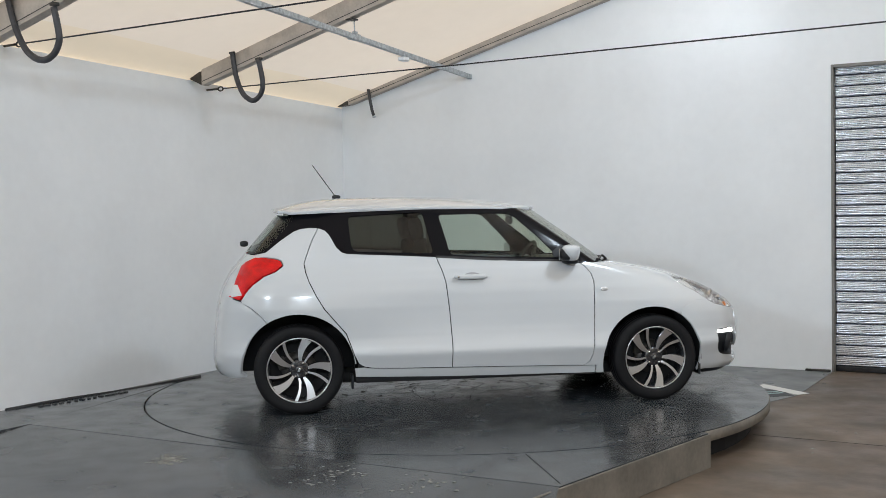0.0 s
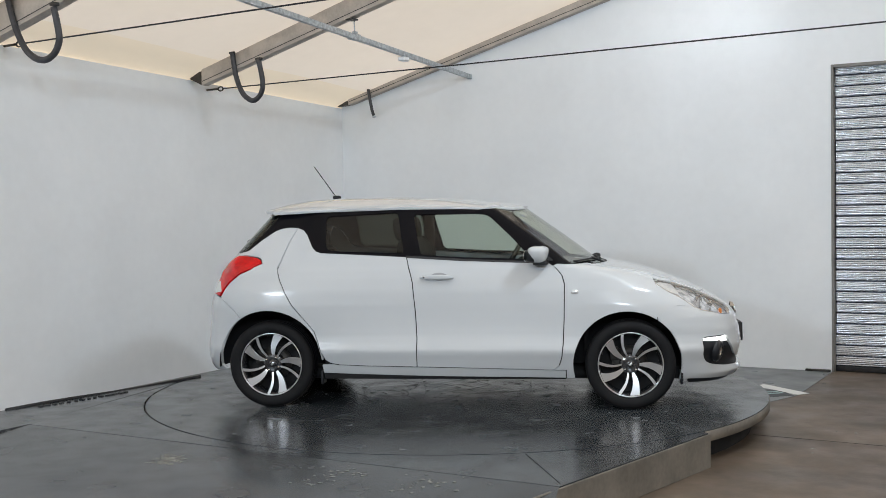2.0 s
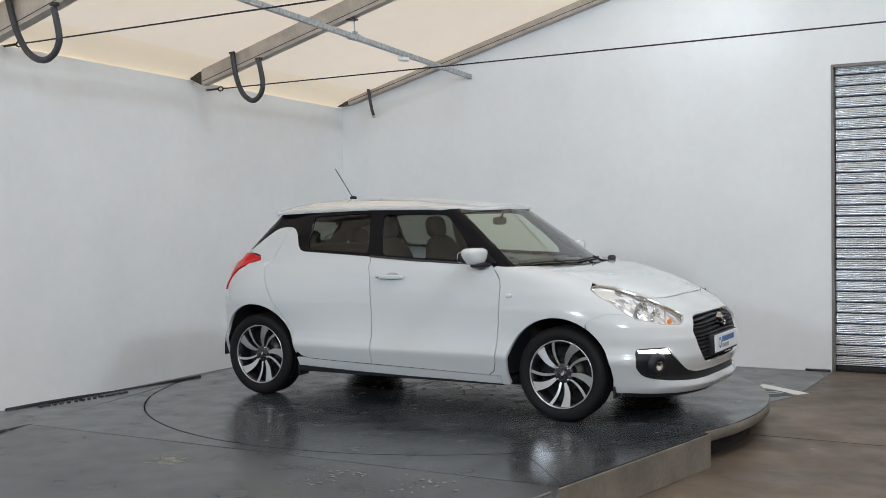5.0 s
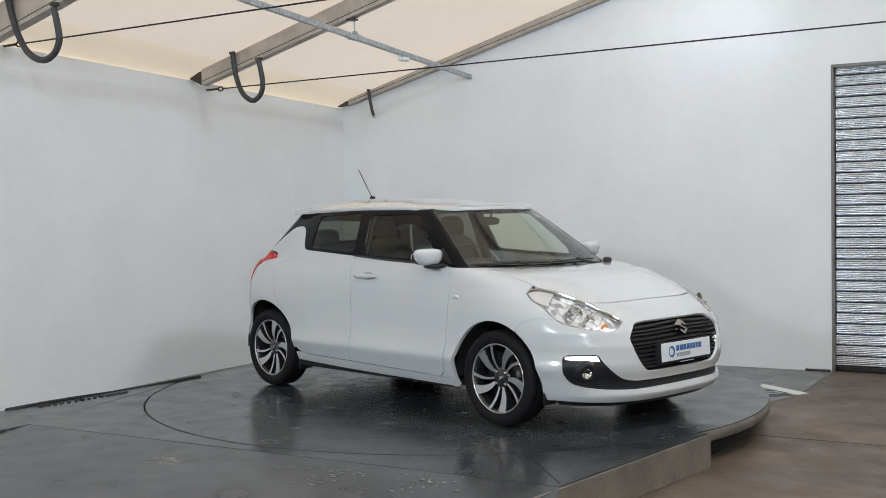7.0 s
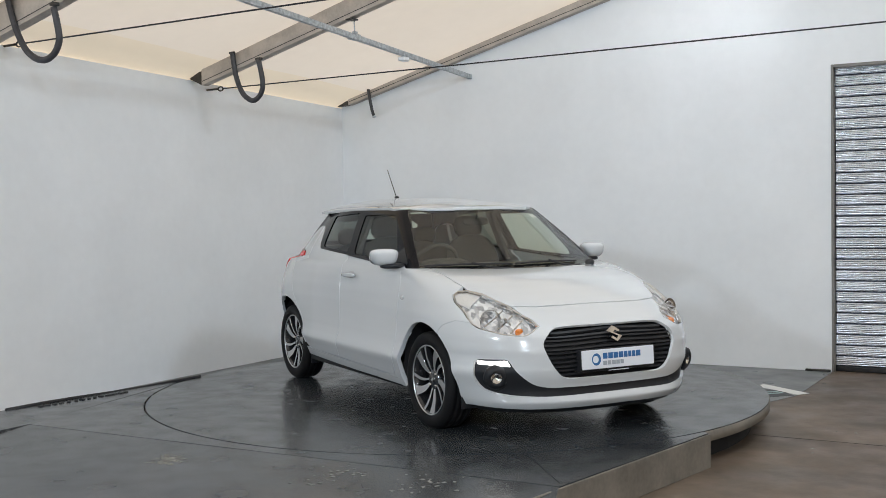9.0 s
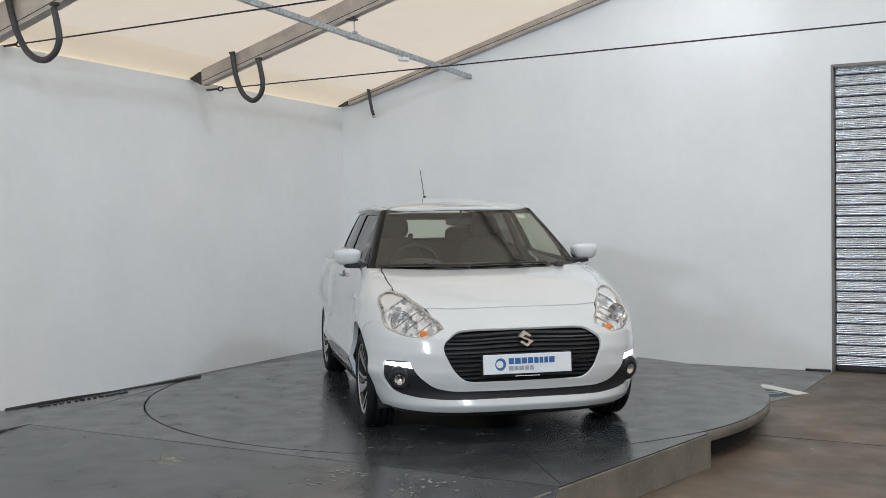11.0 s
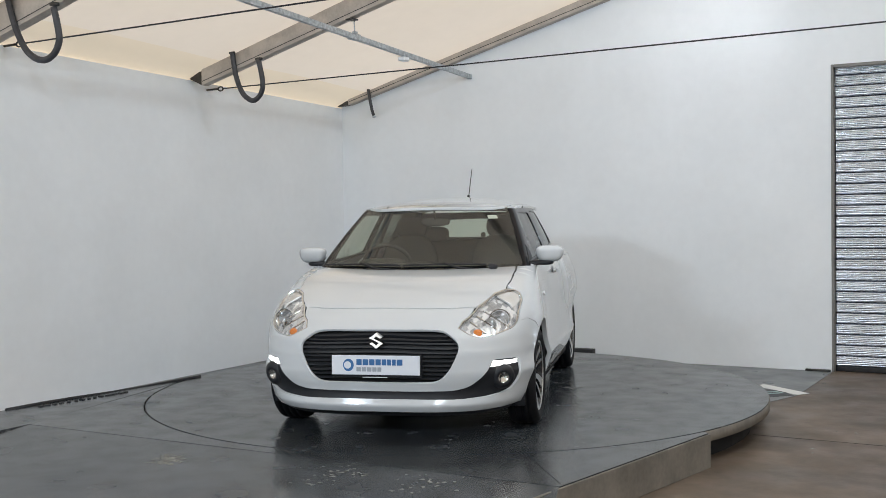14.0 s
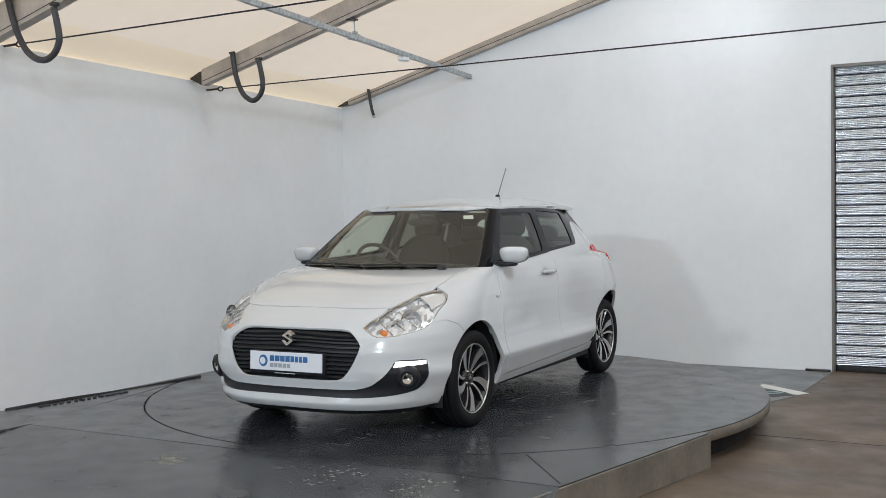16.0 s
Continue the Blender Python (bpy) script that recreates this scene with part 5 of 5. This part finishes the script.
    rear += [cr(-1.62, -0.78, 0.255), cr(-1.72, -0.68, 0.235), cr(-1.84, -0.4, 0.24), cr(-1.86, 0, 0.24)]
    drape("rear_bumper", rear + [(-a, b) for a, b in rear[1:-1][::-1]], round_rear, low, M_PAINT, c, step=0.025, skirt=0.02, label="white rear bumper")
    gate = [cr(-1.60, 0, 1.075), cr(-1.58, -0.4, 1.07), cr(-1.52, -0.66, 1.06), cr(-1.60, -0.70, 0.98), cr(-1.70, -0.70, 0.80), cr(-1.72, -0.66, 0.735), cr(-1.78, -0.45, 0.73), cr(-1.80, 0, 0.725)]
    drape("tailgate", gate + [(-a, b) for a, b in gate[1:-1][::-1]], round_rear, side, M_PAINT, c)
    rw = [cr(-1.38, 0, 1.335), cr(-1.34, -0.45, 1.33), cr(-1.27, -0.56, 1.33), cr(-1.51, -0.66, 1.075), cr(-1.58, -0.4, 1.08), cr(-1.60, 0, 1.08)]
    drape("rear_window", rw + [(-a, b) for a, b in rw[1:-1][::-1]], round_rear, top, M_WINDOW, c, skirt=0, label="tinted tailgate glass")

    rh = [cr(-1.42, 0, 1.285), cr(-1.37, -0.36, 1.275), cr(-1.36, -0.40, 1.24), cr(-1.48, -0.45, 1.125), cr(-1.56, -0.3, 1.115), cr(-1.58, 0, 1.115)]
    drape("rear_glass_trim", rw + [(-a, b) for a, b in rw[1:-1][::-1]], round_rear, top, M_PLASTIC, c, offset=-0.012, skirt=0.01, gap=0, holes=[rh + [(-a, b) for a, b in rh[1:-1][::-1]]], label="black inner trim round the tailgate glass")
    # windscreen, roof, rails
    ws = [(0, 1.378), (-0.3, 1.372), (-0.518, 1.356), (-0.608, 1.17), (-0.688, 0.975), (-0.64, 0.960), (-0.33, 0.955), (0, 0.955)]
    screen = drape("windscreen", ws + [(-a, b) for a, b in ws[1:-1][::-1]], from_front, top, M_SCREEN, c, skirt=0, step=0.05, gap=0, label="tinted windscreen reflecting the hall roof")
    screen.visible_shadow = False
    border = [(0, 1.346), (-0.29, 1.342), (-0.510, 1.334), (-0.603, 1.16), (-0.678, 0.987), (-0.33, 0.978), (0, 0.978)]
    full = lambda h: h + [(-a, b) for a, b in h[1:-1][::-1]]
    drape("screen_border", full(ws), from_front, top, M_BLACKGLOSS, screen, offset=-0.004, skirt=0, gap=0, holes=[full(border)], step=0.03)
    rf = [(0.528, 0), (0.510, -0.25), (0.450, -0.39), (0.335, -0.500), (0.0, -0.517), (-0.5, -0.520), (-1.0, -0.508), (-1.27, -0.488), (-1.350, -0.43), (-1.382, -0.25), (-1.390, 0)]
    drape("roof", full2(rf), from_top, crown, M_PAINT, c, step=0.035, skirt=0.02, label="white roof skin")
    for s in (-1, 1):
        rail = [(0.325, 0.508), (0.30, 0.527), (0.25, 0.555), (0.0, 0.560), (-0.5, 0.561), (-1.0, 0.553), (-1.26, 0.530), (-1.295, 0.496), (-1.26, 0.496), (-1.0, 0.516), (-0.5, 0.529), (0.0, 0.526)]
        drape("roof_rail", [(x, s * y) for x, y in rail], from_top, crown, M_PAINT, c, offset=0.002, step=0.025, skirt=0.02)
        gut = [(x, s * y) for x, y in [(0.31, 0.508), (0.33, 0.498), (0.0, 0.515), (-0.5, 0.518), (-1.0, 0.506), (-1.26, 0.487)] + rail[8:]]
        drape("roof_gutter", gut, from_top, crown, M_RUBBER, c, offset=-0.008, gap=-0.001, step=0.03)
    part("headliner", inner_roof(), M_LINER, c)

    # added near-black sheet behind the panels, which colours their gaps as shade
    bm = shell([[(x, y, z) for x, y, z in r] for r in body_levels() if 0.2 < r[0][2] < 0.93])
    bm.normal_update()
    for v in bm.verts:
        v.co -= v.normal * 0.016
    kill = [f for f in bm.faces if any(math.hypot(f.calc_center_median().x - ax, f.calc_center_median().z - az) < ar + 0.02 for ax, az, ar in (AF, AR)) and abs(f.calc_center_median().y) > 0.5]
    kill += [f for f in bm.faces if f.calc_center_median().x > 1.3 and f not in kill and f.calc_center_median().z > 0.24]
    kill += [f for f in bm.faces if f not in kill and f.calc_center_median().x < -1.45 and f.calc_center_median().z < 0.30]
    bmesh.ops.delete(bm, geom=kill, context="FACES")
    part("gap_shade", bm, M_DARK, c)
    part("underbody", box(-1.45, 1.80, -0.60, 0.60, 0.17, 0.25, bevel=0.03), M_DARK, c)
    part("floor_pan", box(-0.85, 0.80, -0.80, 0.80, 0.20, 0.24), M_DARK, c)
    part("bulkhead", box(0.92, 0.96, -0.66, 0.66, 0.3, 0.90), M_DARK, c)
    part("engine_shield", box(1.0, 1.80, -0.55, 0.55, 0.3, 0.60, bevel=0.05), M_DARK, c)
    cabin(c)
    part("rear_wiper_cap", blob((0.03, 0.022, 0.022), (-1.590, 0, 1.125)), M_PLASTIC, c)
    # aerial, wipers
    bm = blob((0.032, 0.012, 0.014), (-0.915, 0, 1.456), 2.5)
    foot = part("aerial", bm, M_PLASTIC, c, "black rod aerial")
    part("aerial_rod", tube([(-0.922, 0, 1.460), (-1.025, 0, 1.605), (-1.085, 0, 1.690)], 0.0035, 6), M_RUBBER, foot)
    for y0, y1, x0, x1 in ((-0.10, -0.66, 1.015, 0.84), (0.46, -0.08, 0.93, 1.0)):
        pts = []
        for i in range(9):
            y = y0 + (y1 - y0) * i / 8
            p, n = top.cast((4, y, 0.974 + 0.006 * math.sin(i / 8 * math.pi)), (-1, 0, 0))
            pts.append(p + n * 0.012)
        w = part("wiper", tube(pts, 0.007, 6), M_RUBBER, c, "black wiper blade")
        part("wiper_arm", tube([Vector((1.07, (y0 + y1) / 2 + 0.27, 0.952)), Vector((1.05, (y0 + y1) / 2 + 0.1, 0.968)), pts[4] + Vector((0.01, 0, 0.01))], 0.008, 6), M_RUBBER, w)
    part("wiper_pivot", blob((0.03, 0.03, 0.022), (1.04, 0.52, 0.972)), M_RUBBER, c)
    w = wheel(c)
    w.matrix_basis = pose(1.225, -0.752, 0.300)
    for m in (pose(-1.225, -0.724, 0.300, 0, -14), pose(1.225, 0.752, 0.300, 0, 12, 180), pose(-1.225, 0.724, 0.300, 0, 33, 180)):
        copy_thing(w, m)
    # windscreen sticker
    p, n = top.cast((4, 0.43, 1.300), (-1, 0, 0))
    bm = bmesh.new()
    m = Matrix.Translation(p - n * 0.008) @ n.to_track_quat("Z", "Y").to_matrix().to_4x4()
    add_box(bm, -0.035, 0.035, -0.02, 0.02, -0.001, 0.001, 0, m)
    part("screen_sticker", bm, M_PAPER, c, "small white paper sticker", smooth=False)
    return c


def full2(h):
    return h + [(a, -b) for a, b in h[1:-1][::-1]]


def inner_roof():
    bm = bmesh.new()
    g = [[bm.verts.new((x, y, roof_height(x, y) - 0.03)) for y in np.linspace(-0.48, 0.48, 13)] for x in np.linspace(-1.3, 0.33, 20)]
    for a, b in zip(g, g[1:]):
        for i in range(12):
            bm.faces.new((a[i], a[i + 1], b[i + 1], b[i]))
    return bm


def cabin(c):
    part("dashboard", blob((0.24, 0.68, 0.12), (0.70, 0, 0.86), 4), M_CABIN, c)
    part("instrument_hood", blob((0.10, 0.17, 0.05), (0.56, -0.35, 0.965), 3), M_CABIN, c)
    for s in (-1, 1):
        seat = part("front_seat", blob((0.25, 0.24, 0.09), (0.0, s * 0.36, 0.56), 3.2), M_SEAT, c, "dark cloth front seat")
        part("seat_back", blob((0.075, 0.23, 0.33), (-0.27, s * 0.36, 0.83), 3, m=pose(0, 0, 0, 0, -14, 0)), M_SEAT, seat)
        part("headrest", blob((0.045, 0.12, 0.085), (-0.375, s * 0.36, 1.215), 3, m=pose(0, 0, 0, 0, -10, 0)), M_SEAT, seat)
        for q in (-0.05, 0.05):
            part("headrest_post", tube([(-0.345, s * 0.36 + q, 1.10), (-0.365, s * 0.36 + q, 1.18)], 0.006, 6), M_CHROME, seat)
        part("b_pillar_trim", box(-0.33, -0.25, s * 0.53 - 0.02, s * 0.53 + 0.02, 0.95, 1.33, bevel=0.01, m=Matrix(((1, 0, 0, 0), (0, 1, -0.42 * s, 0.54 * s), (0, 0, 1, 0), (0, 0, 0, 1)))), M_CABIN, c)
    bench = part("rear_seat", blob((0.25, 0.58, 0.09), (-0.75, 0, 0.58), 3.5), M_SEAT, c, "dark cloth rear bench")
    part("seat_back", blob((0.08, 0.58, 0.28), (-1.02, 0, 0.82), 4, m=pose(0, 0, 0, 0, -14, 0)), M_SEAT, bench)
    for y in (-0.33, 0.33):
        part("headrest", blob((0.04, 0.12, 0.07), (-1.10, y, 1.14), 3), M_SEAT, bench)
    bm = bmesh.new()
    n, k = 32, 8
    g = []
    m = pose(0.40, -0.35, 0.945, 0, -62, 0)
    for i in range(n):
        a = 2 * math.pi * i / n
        g.append([bm.verts.new(m @ Vector(((0.18 + 0.014 * math.cos(b)) * math.cos(a), (0.18 + 0.014 * math.cos(b)) * math.sin(a), 0.014 * math.sin(b)))) for b in [2 * math.pi * j / k for j in range(k)]])
    for i in range(n):
        for j in range(k):
            bm.faces.new((g[i][j], g[(i + 1) % n][j], g[(i + 1) % n][(j + 1) % k], g[i][(j + 1) % k]))
    wheel_ob = part("steering_wheel", bm, M_CABIN, c)
    part("wheel_hub", blob((0.03, 0.075, 0.06), (0.42, -0.35, 0.94), 2.5), M_CABIN, wheel_ob)
    for q in (-1, 1):
        part("wheel_spoke", tube([(0.41, -0.35, 0.94), (0.405, -0.35 + q * 0.175, 0.945)], 0.013, 6), M_CABIN, wheel_ob)
    part("rear_view_mirror", blob((0.012, 0.105, 0.030), (0.38, 0.0, 1.262), 3), M_CABIN, c)
    part("mirror_stem", tube([(0.42, 0.0, 1.34), (0.39, 0.0, 1.28)], 0.008, 6), M_CABIN, c)


hall()
fittings()
platform()
TABLE = turntable()
CAR = car()

def motions():
    times = [i * 0.5 for i in range(33)]
    walk(TABLE, [(t, pose(0, 0, 0, 0, 0, heading(t))) for t in times])
    walk(CAR, [(t, pose(0, 0, 0, 0, 0, heading(t)) @ pose(0.034, -0.048, 0, 0, 0, -0.88)) for t in times])


motions()
